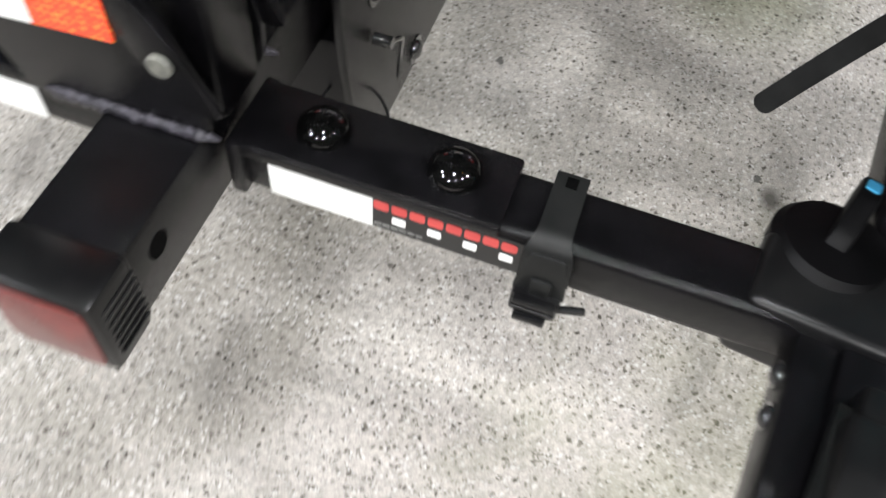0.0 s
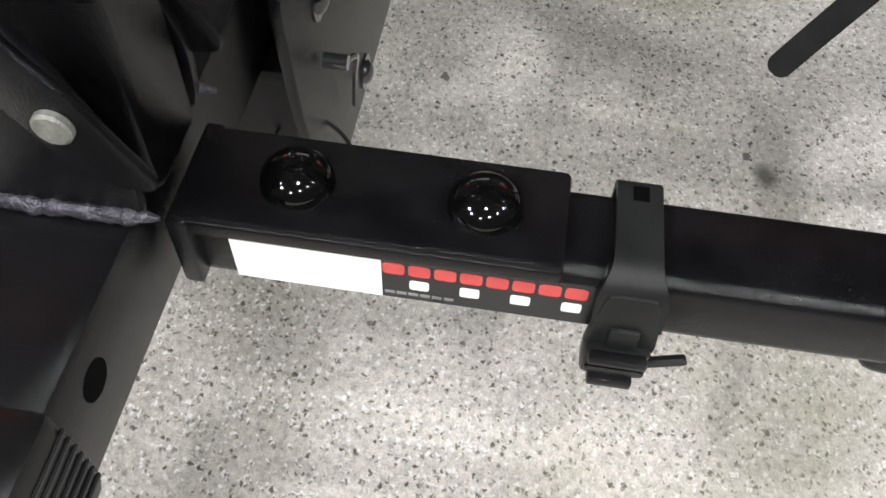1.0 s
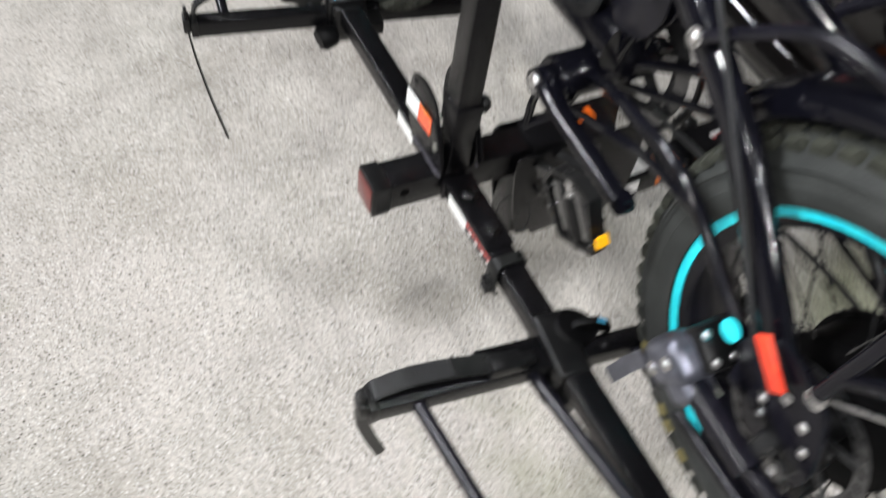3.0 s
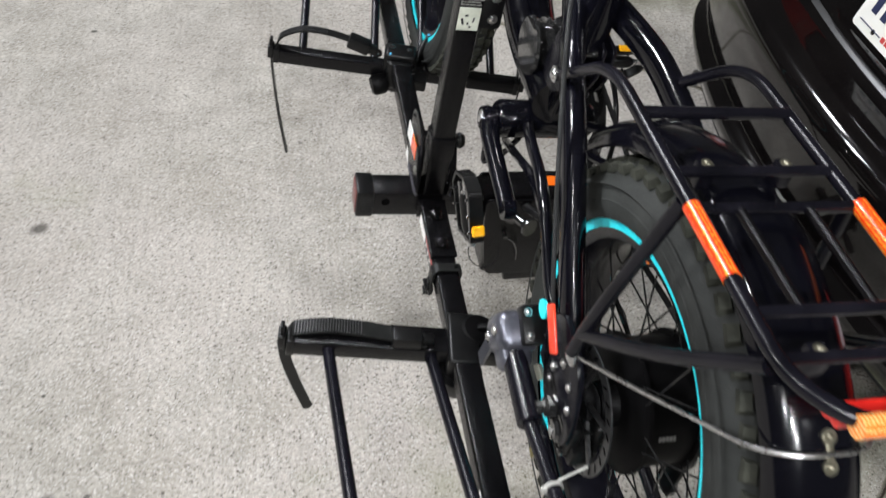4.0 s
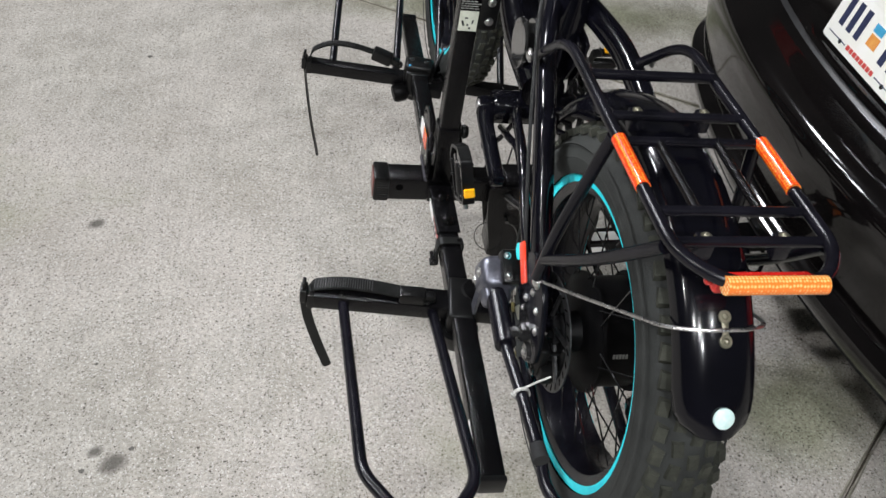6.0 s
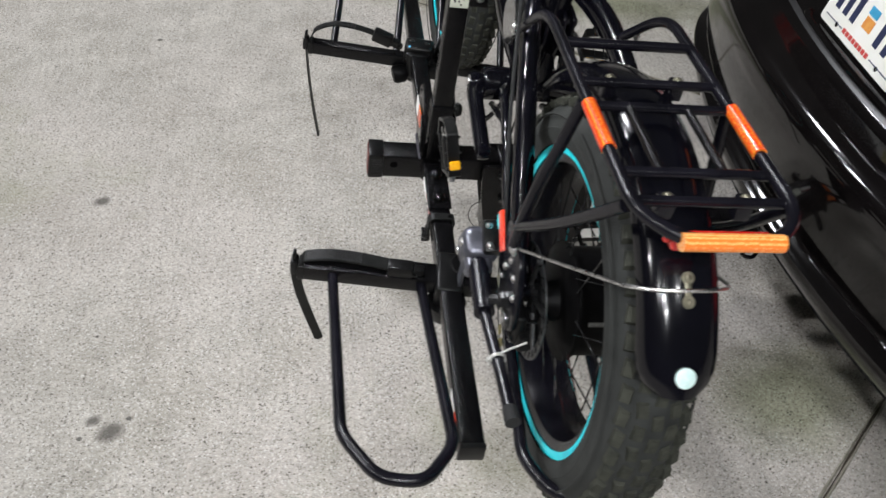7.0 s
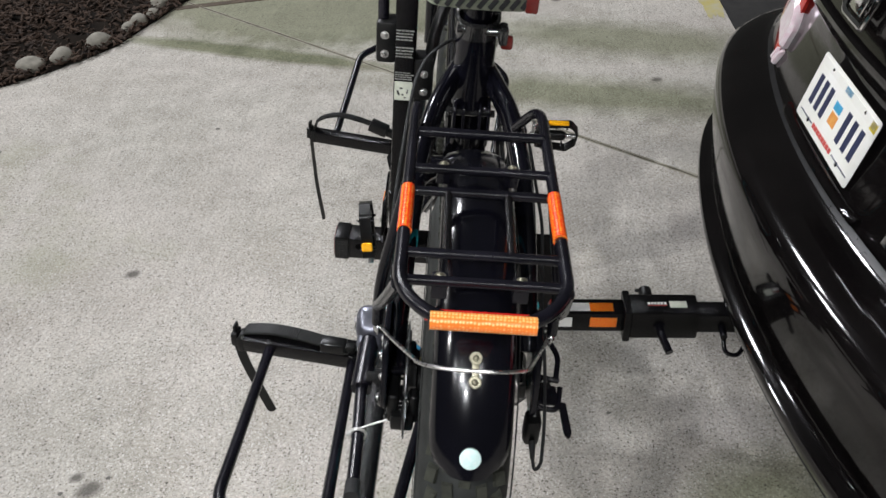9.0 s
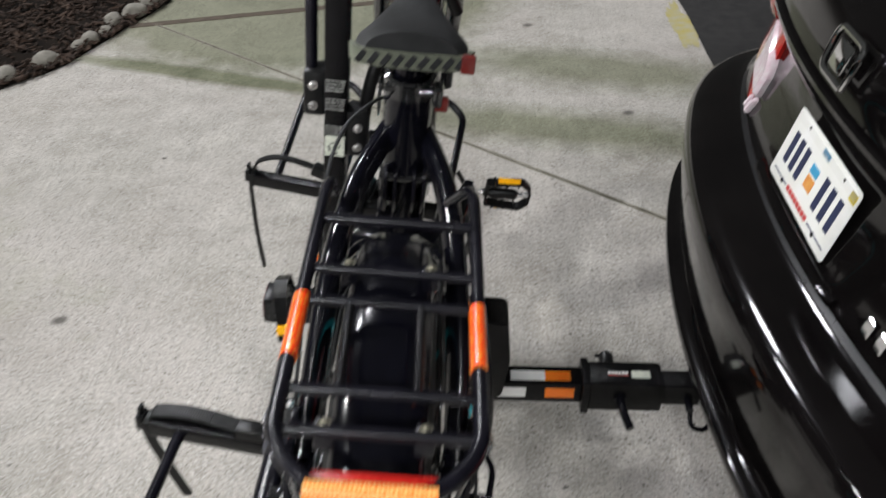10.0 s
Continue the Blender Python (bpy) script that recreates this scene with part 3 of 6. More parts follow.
# side arms, each bolted through a folded bracket
for s, y_out in ((-1, 0.668), (1, 0.662)):
    ya, yb = sorted((s * 0.026, s * y_out))
    arm = part("side_arm", box((-0.019, ya, -0.016), (0.019, yb, 0.016), 0.0052, 3), POWDER, rack)
    part("arm_plug", box((-0.0198, s * y_out - 0.006, -0.0168), (0.0198, s * y_out + 0.004, 0.0168), 0.003), PLASTIC, arm)
    pa, pb = sorted((s * 0.030, s * 0.162))
    br = part("arm_bracket", merged(slab(rounded([(-0.0215, pa), (0.0215, pa), (0.0215, pb), (-0.0215, pb)], 0.003), "z", 0.0165, 0.0205, 0.0016),
                                    box((-0.0222, pa, 0.0110), (-0.0185, pb - (0.008 if s > 0 else 0.0), 0.0190), 0.0018, 3)), POWDER, rack)
    for y in (0.068, 0.134):
        part("dome_bolt", dome((0.0005, s * (y - 0.001), 0.0203), 0.0133, 0.0108, "z", 36, 10), DOME, br, "glossy black domed bolt")
    part("bracket_gusset", box((-0.024, *(sorted((s * 0.026, s * 0.034))[:1]), -0.017), (0.024, sorted((s * 0.026, s * 0.034))[1], 0.0195), 0.002), POWDER, rack)
    wa, wb = sorted((s * 0.046, s * 0.100)) if s < 0 else (0.080, 0.134)
    part("reflective_tape", box((-0.0199, wa, -0.0135), (-0.0188, wb, 0.0105)), WHITE_TAPE, arm, "white reflective tape")
    if s < 0:
        st = part("sticker", box((-0.0198, -0.176, -0.0135), (-0.0188, -0.100, 0.0105)), STICKER, rack, "black maker's sticker with red and white marks")
        for k in range(8):
            part("red_mark", slab(rounded([(-0.172 + k * 0.0091, 0.0018), (-0.1642 + k * 0.0091, 0.0018), (-0.1642 + k * 0.0091, 0.0082), (-0.172 + k * 0.0091, 0.0082)], 0.0018), "x", -0.0201, -0.0196), INKRED, st, "plain red mark")
        for y in (-0.167, -0.149, -0.131, -0.113):
            part("white_mark", slab(rounded([(y - 0.0040, -0.0066), (y + 0.0030, -0.0066), (y + 0.0030, -0.0012), (y - 0.0040, -0.0012)], 0.0012), "x", -0.0201, -0.0196), WHITE_TAPE, st, "plain white mark")
        part("web_line", merged(*[box((-0.0202, -0.126 + k * 0.0043, -0.0105), (-0.0196, -0.1225 + k * 0.0043, -0.0092)) for k in range(6)]), GREYTEXT, st, "line of tiny unreadable print")
    if s < 0:
        ea, eb = sorted((s * (y_out - 0.062), s * (y_out - 0.102)))
        part("reflective_tape", box((-0.0199, ea, -0.010), (-0.0188, eb, 0.010)), WHITE_TAPE, arm, "white reflective tape")
        ea, eb = sorted((s * (y_out - 0.010), s * (y_out - 0.060)))
        part("reflective_tape", box((-0.0199, ea, -0.010), (-0.0188, eb, 0.010)), RED_TAPE, arm, "red reflective tape")

# buckle strap round one arm
clip = part("buckle_strap", merged(band([(0.0215, -0.186, -0.020), (0.0230, -0.186, 0.0195), (-0.0150, -0.186, 0.0200), (-0.0225, -0.186, 0.0150), (-0.0235, -0.187, -0.006)], [0.0160, 0.0160, 0.0160, 0.0165, 0.0185, 0.0225, 0.0245], 0.0030, (0, 1, 0), 0.007),
                                   slab(rounded([(-0.1775, 0.014), (-0.1955, 0.014), (-0.1985, -0.004), (-0.2000, -0.020), (-0.1735, -0.020), (-0.1750, -0.004)], 0.004), "x", -0.0252, -0.0212, 0.0012)), STRAP, rack, "rubber strap with a black plastic buckle")
part("strap_bump", merged(dome((-0.0250, -0.187, -0.004), 0.0062, 0.0040, "x", 20, 5), moved(box((-0.0275, -0.1925, -0.016), (-0.0240, -0.1815, -0.004), 0.0015), Matrix())), STRAP, clip)
part("strap_slot", box((0.0115, -0.1890, 0.0212), (0.0175, -0.1835, 0.0219)), HOLE_SHADE, clip)
part("buckle", merged(box((-0.0300, -0.1985, -0.0310), (-0.0180, -0.1745, -0.0155), 0.0022), box((-0.0335, -0.1970, -0.0185), (-0.0285, -0.1760, -0.0145), 0.0012), box((-0.0325, -0.1945, -0.0350), (-0.0215, -0.1780, -0.0300), 0.0010), box((-0.0312, -0.1975, -0.0262), (-0.0296, -0.1760, -0.0240), 0.0005, 1)), PLASTIC, clip)
part("buckle_lever", moved(box((-0.0016, -0.0150, -0.0022), (0.0016, 0.0, 0.0022), 0.0008, 1), Matrix.Translation((-0.027, -0.197, -0.022)) @ pose(0, 0, 0, -24, 0, 0)), PLASTIC, clip)

# mast between two ears
ears = []
for s in (-1, 1):
    u = s * 0.0275
    ear = part("mast_ear", slab(rounded([(-0.024, 0.022), (0.066, 0.018), (0.088, 0.068), (0.088, 0.105), (0.080, 0.132), (0.045, 0.142), (0.012, 0.132), (-0.012, 0.092), (-0.026, 0.055)], 0.010, 5), "x", u - 0.0025, u + 0.0025, 0.001), POWDER, rack)
    ears.append(ear)
    u += s * 0.0042
    part("ear_link", slab(rounded([(-0.038, 0.048), (-0.020, 0.082), (0.002, 0.112), (0.018, 0.100), (-0.002, 0.068), (-0.012, 0.052), (-0.024, 0.046)], 0.010, 6), "x", u - 0.002, u + 0.002, 0.0014), POWDER, ear)
    part("ear_bolt", moved(lathe([(0, 0), (0.0060, 0), (0.0060, 0.002), (0.0050, 0.0028), (0, 0.0030)], 24, "x"), Matrix.Translation((u + s * 0.002, -0.012, 0.073)) @ (pose(0, 0, 0, 0, 180, 0) if s < 0 else Matrix())), ZINC, ear, "dull zinc bolt head")
    part("ear_bolt", moved(bolt((0, 0, 0), 0.0042, 0.003, "x"), Matrix.Translation((s * 0.030, 0.074, 0.120)) @ (pose(0, 0, 0, 0, 180, 0) if s < 0 else Matrix())), DARKCHROME, ear)
part("weld_seam", weld([(-0.0300, -0.030, 0.0295), (-0.0300, 0.060, 0.0275)], 0.0040), WELD, ears[0])
part("weld_seam", weld([(0.0300, -0.030, 0.0295), (0.0300, 0.060, 0.0275)], 0.0040), WELD, ears[1])


def tape_on_ear(y0, y1, mt, label):
    q = [(y0, 0.1055 - y0 * 0.06), (y1, 0.1055 - y1 * 0.06), (y1, 0.078 - y1 * 0.09), (y0, 0.078 - y0 * 0.09)]
    part("reflective_tape", slab(q, "x", -0.0342, -0.0329), mt, ears[0], label)


tape_on_ear(0.047, 0.086, WHITE_TAPE, "white reflective tape")
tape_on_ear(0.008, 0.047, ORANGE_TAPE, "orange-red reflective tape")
mast = part("mast", box((-0.018, -0.027, 0.027), (0.018, 0.009, 0.98), 0.004), POWDER, rack)
part("mast_collar", box((-0.0205, -0.030, 0.105), (0.0205, 0.0115, 0.150), 0.003), POWDER, mast)
part("mast_knob", merged(rod((0.018, -0.01, 0.135), (0.028, -0.01, 0.135), 0.005), moved(lathe([(0, 0), (0.012, 0), (0.014, 0.005), (0.010, 0.012), (0, 0.012)], 14, "x"), Matrix.Translation((0.026, -0.01, 0.135)))), PLASTIC, mast)
lab = part("picture_label", box((-0.0158, -0.0279, 0.350), (0.0155, -0.0269, 0.386)), PALE, rack, "pale picture label with dark figures")
words = random.Random(11)
for q, (x, z, w, h) in enumerate(((-0.009, 0.333, 0.0034, 0.010), (-0.004, 0.3425, 0.0050, 0.0030), (-0.001, 0.330, 0.0030, 0.0040), (0.007, 0.336, 0.0022, 0.0075), (0.003, 0.3245, 0.0036, 0.0032))):
    part("figure", moved(box((-w / 2, -0.0005, -h / 2), (w / 2, 0.0005, h / 2), 0.0004, 1), Matrix.Translation((x, -0.0281, z + 0.031)) @ pose(0, 0, 0, 0, -18 + 9 * q, 0)), STICKER, lab)
for top, rows_of, tall in ((0.402, 4, 0.0020), (0.448, 4, 0.0026), (0.479, 4, 0.0026)):
    lines = bmesh.new()
    for k in range(rows_of):
        z, x = top - k * tall * 2.1, -0.0155
        while x < 0.008 + words.uniform(0, 0.006):
            w = words.uniform(0.003, 0.008)
            lines = merged(lines, box((x, -0.0276, z), (x + w, -0.0268, z + tall)))
            x += w + 0.0013
    part("print_line", lines, GREYTEXT, mast, "lines of small unreadable print")

# two hook arms clamped to the mast
for u, w0, w1 in ((-0.040, 0.417, 0.492), (0.040, 0.350, 0.430)):
    cl = part("hook_clamp", box((min(u * 1.26, u * 0.40), -0.0255, w0), (max(u * 1.26, u * 0.40), 0.020, w1), 0.006), PLASTIC, rack)
    for w in (w0 + 0.018, w0 + 0.052):
        part("clamp_bolt", moved(bolt((0, 0, 0), 0.0055, 0.003, "y"), Matrix.Translation((u * 0.88, -0.0255, w)) @ pose(0, 0, 0, 180, 0, 0)), STEEL, cl)
    if u < 0:
        part("hook_arm", tube([(u, -0.005, w0 + 0.01), (u, -0.005, 0.93), (u - 0.06, -0.03, 0.99), (u - 0.10, -0.05, 0.93)], 0.0095, 12, 0.05), SATIN, cl)
    else:
        part("hook_arm", tube([(u, -0.005, w1 - 0.03), (0.052, 0.02, 0.49), (0.11, 0.10, 0.58), (0.15, 0.16, 0.58), (0.175, 0.20, 0.52)], 0.0105, 12, 0.05), PLASTIC, cl)


# wheel cradles: a cross bar with two hoops and ratchet straps
def cradle(y, s):
    yaw = pose(0, y, 0, 0, 0, -6.7) if s < 0 else pose(0, y, -0.016, 0, 0, -9.5)
    bar = part("cross_bar", merged(box((-0.248, -0.0145, -0.0145), (0.248, 0.0145, 0.0145), 0.003), *[bolt((u, -0.004, 0.0145), 0.005, 0.003) for u in (-0.2, -0.055, 0.055, 0.2)]), POWDER, rack, "", yaw)
    for e in (-1, 1):
        part("bar_plug", box((e * 0.250 - 0.006, -0.0155, -0.0155), (e * 0.250 + 0.006, 0.0155, 0.0155), 0.003), PLASTIC, bar)
    # slide block on the arm with its round knob
    part("slide_block", merged(box((-0.0228, -0.034, -0.0270), (0.0228, 0.034 if s > 0 else 0.060, 0.0195 if s < 0 else 0.034), 0.006, 3), moved(lathe([(0, -0.03), (0.029, -0.03), (0.033, -0.023), (0.034, 0.0), (0, 0.0)], 24, "z"), Matrix.Translation((0.0, s * 0.020, -0.022)))), PLASTIC, bar)
    if s < 0:
        boss = part("boss", box((-0.112, 0.0140, -0.016), (-0.020, 0.034, 0.012), 0.004), POWDER, bar)
        for x in (-0.040, -0.062):
            part("bolt", moved(bolt((x, 0.0, 0.0), 0.0055, 0.004, "z"), Matrix.Translation((0, 0.034, 0.0)) @ pose(0, 0, 0, -90, 0, 0)), DARKCHROME, boss)
    else:
        housing = part("clamp_housing", merged(box((-0.032, -0.020, -0.004), (0.034, 0.030, 0.046), 0.008, 3), box((-0.026, -0.030, 0.008), (0.028, -0.012, 0.034), 0.006, 2), box((0.020, -0.050, -0.014), (0.060, -0.010, 0.012), 0.005, 2)), PLASTIC, bar, "black plastic clamp housing on the arm")
        part("round_stop", moved(lathe([(0, -0.016), (0.017, -0.016), (0.021, -0.010), (0.021, 0.010), (0.017, 0.016), (0, 0.016)], 28, "x"), Matrix.Translation((-0.036, -0.032, -0.020)) @ pose(0, 0, 0, 0, -12, 20)), KNOB, housing)
        for at, r in (((-0.018, 0.010, 0.046), 0.006), ((0.018, 0.006, 0.046), 0.0045)):
            part("housing_bolt", bolt(at, r, 0.0035), DARKCHROME, housing)
        part("blue_dot", moved(lathe([(0, 0.0), (0.0025, 0.0), (0.0025, 0.0012), (0, 0.0015)], 14, "z"), Matrix.Translation((-0.020, -0.016, 0.045)) @ pose(0, 0, 0, 40, 0, 0)), INKSKY, housing, "small blue dot")
        lever = part("quick_lever", merged(tube([(0.030, -0.016, 0.014), (0.040, 0.014, 0.040), (0.056, 0.046, 0.060)], (0.0042, 0.0060), 12, 0.02, True, 0.7), rod((0.028, -0.020, 0.010), (0.032, -0.010, 0.018), 0.006)), PLASTIC, bar, "slim black cam lever")
        part("lever_tip", dome((0.056, 0.046, 0.0635), 0.004, 0.002), INKSKY, lever, "small blue mark")
        part("lever_pin", rod((0.026, -0.026, 0.009), (0.034, -0.026, 0.009), 0.0034, 10), STEEL, lever)
    KN = Matrix.Translation((0.026, 0.030, 0.004)) @ pose(0, 0, 0, 0, 10, -12)
    knob = part("knob", moved(merged(lathe([(0, -0.016), (0.018, -0.016), (0.022, -0.004), (0.029, 0.0), (0.030, 0.010), (0.026, 0.015), (0.012, 0.017), (0, 0.017)], 30, "z"), slab(rounded([(-0.012, 0.010), (0.046, 0.010), (0.044, 0.026), (0.018, 0.034), (-0.006, 0.022)], 0.006), "y", -0.0055, 0.0055, 0.002)), KN), KNOB, rack, "black round clamp knob with a wing", yaw)
    part("blue_dot", moved(slab(rounded([(-0.006, -0.0035), (0.008, -0.0035), (0.008, 0.0035), (-0.006, 0.0035)], 0.002), "z", 0.0, 0.0012), KN @ Matrix.Translation((0.027, 0, 0.0305)) @ pose(0, 0, 0, 0, 16, 0)), INKSKY, knob, "small blue mark")
    part("blue_dot", moved(lathe([(0, 0.0), (0.004, 0.0), (0.004, 0.0015), (0, 0.0018)], 14, "x"), Matrix.Translation((0.0225, -0.009, 0.0))), INKSKY, bar, "small blue dot")
    for e in (-1, 1):
        rise, reach, skew = (0.085, 0.440, 0.145) if s < 0 else (0.10, 0.345, -0.067)
        q = [(e * 0.198, 0.004, 0.0), (e * 0.200, reach * 0.85, rise * 0.88), (e * 0.156, reach, rise), (e * 0.096, reach, rise), (e * 0.050, reach * 0.85, rise * 0.88), (e * 0.050, 0.004, 0.0)]
        if s < 0 and e > 0:
            skew = 0.0
            q = [(0.222, 0.004, 0.0), (0.224, reach * 0.85, rise * 0.88), (0.190, reach, rise), (0.131, reach, rise), (0.095, reach * 0.87, rise * 0.88), (0.096, 0.004, 0.0)]
        part("wheel_hoop", tube([(x + skew * y, s * y, w) for x, y, w in q], 0.0088, 14, 0.024), SATIN, bar, "bent black steel tube hoop")
    # ratchet straps
    for e in (-1, 1):
        if e > 0:
            arc = [(0.252, 0.004, 0.004), (0.250, 0.010, 0.035), (0.235, 0.018, 0.075), (0.215, 0.022, 0.10)]
        elif s < 0:
            arc = [(-0.254, 0.008, 0.004), (-0.247, 0.010, 0.017), (-0.205, 0.012, 0.026), (-0.15, 0.010, 0.0265), (-0.09, 0.004, 0.023), (-0.055, 0.0, 0.019)]
        else:
            arc = [(-0.252, 0.006, 0.008), (-0.246, 0.006, 0.038), (-0.205, 0.006, 0.062), (-0.15, 0.004, 0.064), (-0.09, 0.0, 0.053), (-0.055, -0.004, 0.036)]
        width = 0.027 if s < 0 and e < 0 else 0.020
        strap = part("ratchet_strap", band(arc, width, 0.0032, (0, 1, 0), 0.03), STRAP, rack, "ribbed black ratchet strap with a loose tail", yaw)
        if e < 0:
            line = smooth_path(arc, 0.03, 6)
            ribs = bmesh.new()
            for k in range(24):
                u = -0.243 + 0.0040 * k
                p, q = next((p, q) for p, q in zip(line, line[1:]) if p.x <= u <= q.x)
                c = p.lerp(q, (u - p.x) / (q.x - p.x))
                d = (q - p).normalized()
                m = Matrix.Translation(c) @ Matrix.Rotation(-math.atan2(d.z, d.x), 4, "Y")
                ribs = merged(ribs, moved(box((-0.0009, -width * 0.44, 0.001), (0.0009, width * 0.44, 0.0040), 0.0004, 1), m))
            part("strap_rib", ribs, RIB, strap)
            part("strap_sleeve", merged(box((-0.106, -0.013, 0.012), (-0.062, 0.013, 0.034), 0.004), box((-0.070, -0.008, 0.016), (-0.045, 0.008, 0.030), 0.003)) if s < 0 else moved(merged(box((-0.024, -0.014, -0.013), (0.022, 0.014, 0.013), 0.004), box((0.014, -0.009, -0.009), (0.040, 0.009, 0.008), 0.003), moved(lathe([(0.003, -0.003), (0.008, -0.003), (0.008, 0.003), (0.003, 0.003), (0.003, -0.003)], 16, "y"), Matrix.Translation((0.042, 0, -0.003)))), Matrix.Translation((-0.084, -0.003, 0.050)) @ pose(0, 0, 0, 0, 17, 0)), PLASTIC, strap)
        part("ratchet", merged(box((e * 0.262 - 0.006, -0.012, -0.008), (e * 0.262 + 0.006, 0.014, 0.020), 0.003), box((e * 0.262 - 0.003, -0.006, 0.018), (e * 0.262 + 0.003, 0.010, 0.034), 0.002)), PLASTIC, strap)
        tail = ([(-0.262, 0.004, -0.004), (-0.256, 0.010, -0.06), (-0.240, 0.020, -0.13), (-0.219, 0.028, -0.204)] if s < 0 else [(-0.262, 0.004, -0.004), (-0.256, 0.0, -0.06), (-0.240, -0.022, -0.14), (-0.220, -0.035, -0.222)]) if e < 0 else [(0.262, 0.006, -0.004), (0.264, 0.024, -0.040), (0.252, 0.054, -0.091), (0.247, 0.066, -0.112)] if s < 0 else [(0.262, 0.004, -0.004), (0.260, 0.006, -0.10), (0.252, 0.0, -0.21)]
        part("strap_tail", band(tail, 0.0165, 0.0026, ((1, 0.3, 0) if s < 0 else (0, 1, 0)) if e < 0 else (0.3, 1, 0.1), 0.05, 0.007), STRAP, strap)
    return bar


cradle(-0.336, -1)
cradle(0.408, 1)

# ---- receiver adapter between shank and car ----
adapter = thing("hitch_adapter", Matrix.Translation((0.593, YB, 0.245)), "black steel receiver extension with a locking pin", "hitch adapter")
part("receiver_tube", merged(box((-0.068, -0.033, -0.037), (0.078, 0.033, 0.037), 0.006), box((-0.082, -0.038, -0.042), (-0.066, 0.038, 0.042), 0.004)), POWDER, adapter)
part("inner_tube", box((0.07, -0.024, -0.026), (0.30, 0.024, 0.024), 0.004), POWDER, adapter)
part("brand_mark", merged(*[box((-0.030 + k * 0.0068, -0.004, 0.0368), (-0.0252 + k * 0.0068, 0.003, 0.0378)) for k in range(6)]), WHITE_TAPE, adapter, "row of plain white marks")
part("brand_line", box((-0.030, -0.008, 0.0368), (0.010, -0.0066, 0.0377)), INKRED, adapter)
part("small_label", box((0.016, -0.014, 0.0368), (0.052, 0.006, 0.0379)), PALE, adapter, "small pale sticker")
knob = part("pin_knob", merged(rod((-0.022, 0.03, 0.005), (-0.022, 0.058, 0.005), 0.0075), moved(lathe([(0, 0), (0.0125, 0), (0.0145, 0.004), (0.0145, 0.028), (0.010, 0.034), (0, 0.034)], 18, "y"), Matrix.Translation((-0.022, 0.052, 0.005))), rod((-0.022, 0.078, 0.005), (-0.044, 0.080, 0.006), 0.004)), PLASTIC, adapter)
part("hitch_pin", tube([(-0.006, -0.03, 0.0), (-0.006, -0.062, 0.0), (0.006, -0.100, -0.012)], 0.0085, 12, 0.02), SATIN, adapter)
part("pin_collar", rod((-0.006, -0.032, 0.0), (-0.006, -0.040, 0.0), 0.013), SATIN, adapter)
part("second_pin", merged(rod((0.128, 0.035, 0.0), (0.128, -0.052, -0.012), 0.0075), tube([(0.135, -0.03, -0.03), (0.135, -0.055, -0.055), (0.165, -0.055, -0.065), (0.185, -0.03, -0.05), (0.18, -0.01, -0.02)], 0.005, 8, 0.03)), SATIN, adapter)


# ---- electric bicycle standing in the inner cradle ----
BIKE = Matrix.Translation((0.182, -0.574, 0.640)) @ pose(0, 0, 0, 0, 5.5, 1.5)
bike = thing("electric_bicycle", BIKE, "glossy black fat-tyre electric bicycle strapped in the rack", "bicycle")
WB = 1.12  # wheelbase


def knob_tread(r0, r1):
    """Blocks of a fat tyre's tread, in staggered rows."""
    out, n = bmesh.new(), 58
    rows = [(-0.034, 0.5), (-0.017, 0.0), (0.0, 0.5), (0.017, 0.0), (0.034, 0.5)]
    for k in range(n):
        for x, off in rows:
            a = 2 * math.pi * (k + off) / n
            h = r1 - (abs(x) / 0.052) ** 2 * 0.022
            turn = (7 if k % 2 else -7) if abs(x) < 0.03 else (10 if x > 0 else -10)
            m = Matrix.Rotation(a, 4, "X") @ Matrix.Translation((x, 0, h - 0.0068)) @ pose(0, 0, 0, 0, 24 * x / 0.034, turn)
            w, l = 0.0074, 0.0108
            v = [out.verts.new(m @ Vector(p)) for p in ((-w, -l, 0), (w, -l, 0), (w, l, 0), (-w, l, 0), (-w * 0.72, -l * 0.74, 0.0088), (w * 0.72, -l * 0.74, 0.0088), (w * 0.72, l * 0.74, 0.0088), (-w * 0.72, l * 0.74, 0.0088))]
            for f in ((4, 5, 6, 7), (0, 1, 5, 4), (1, 2, 6, 5), (2, 3, 7, 6), (3, 0, 4, 7)):
                out.faces.new([v[i] for i in f])
    return out


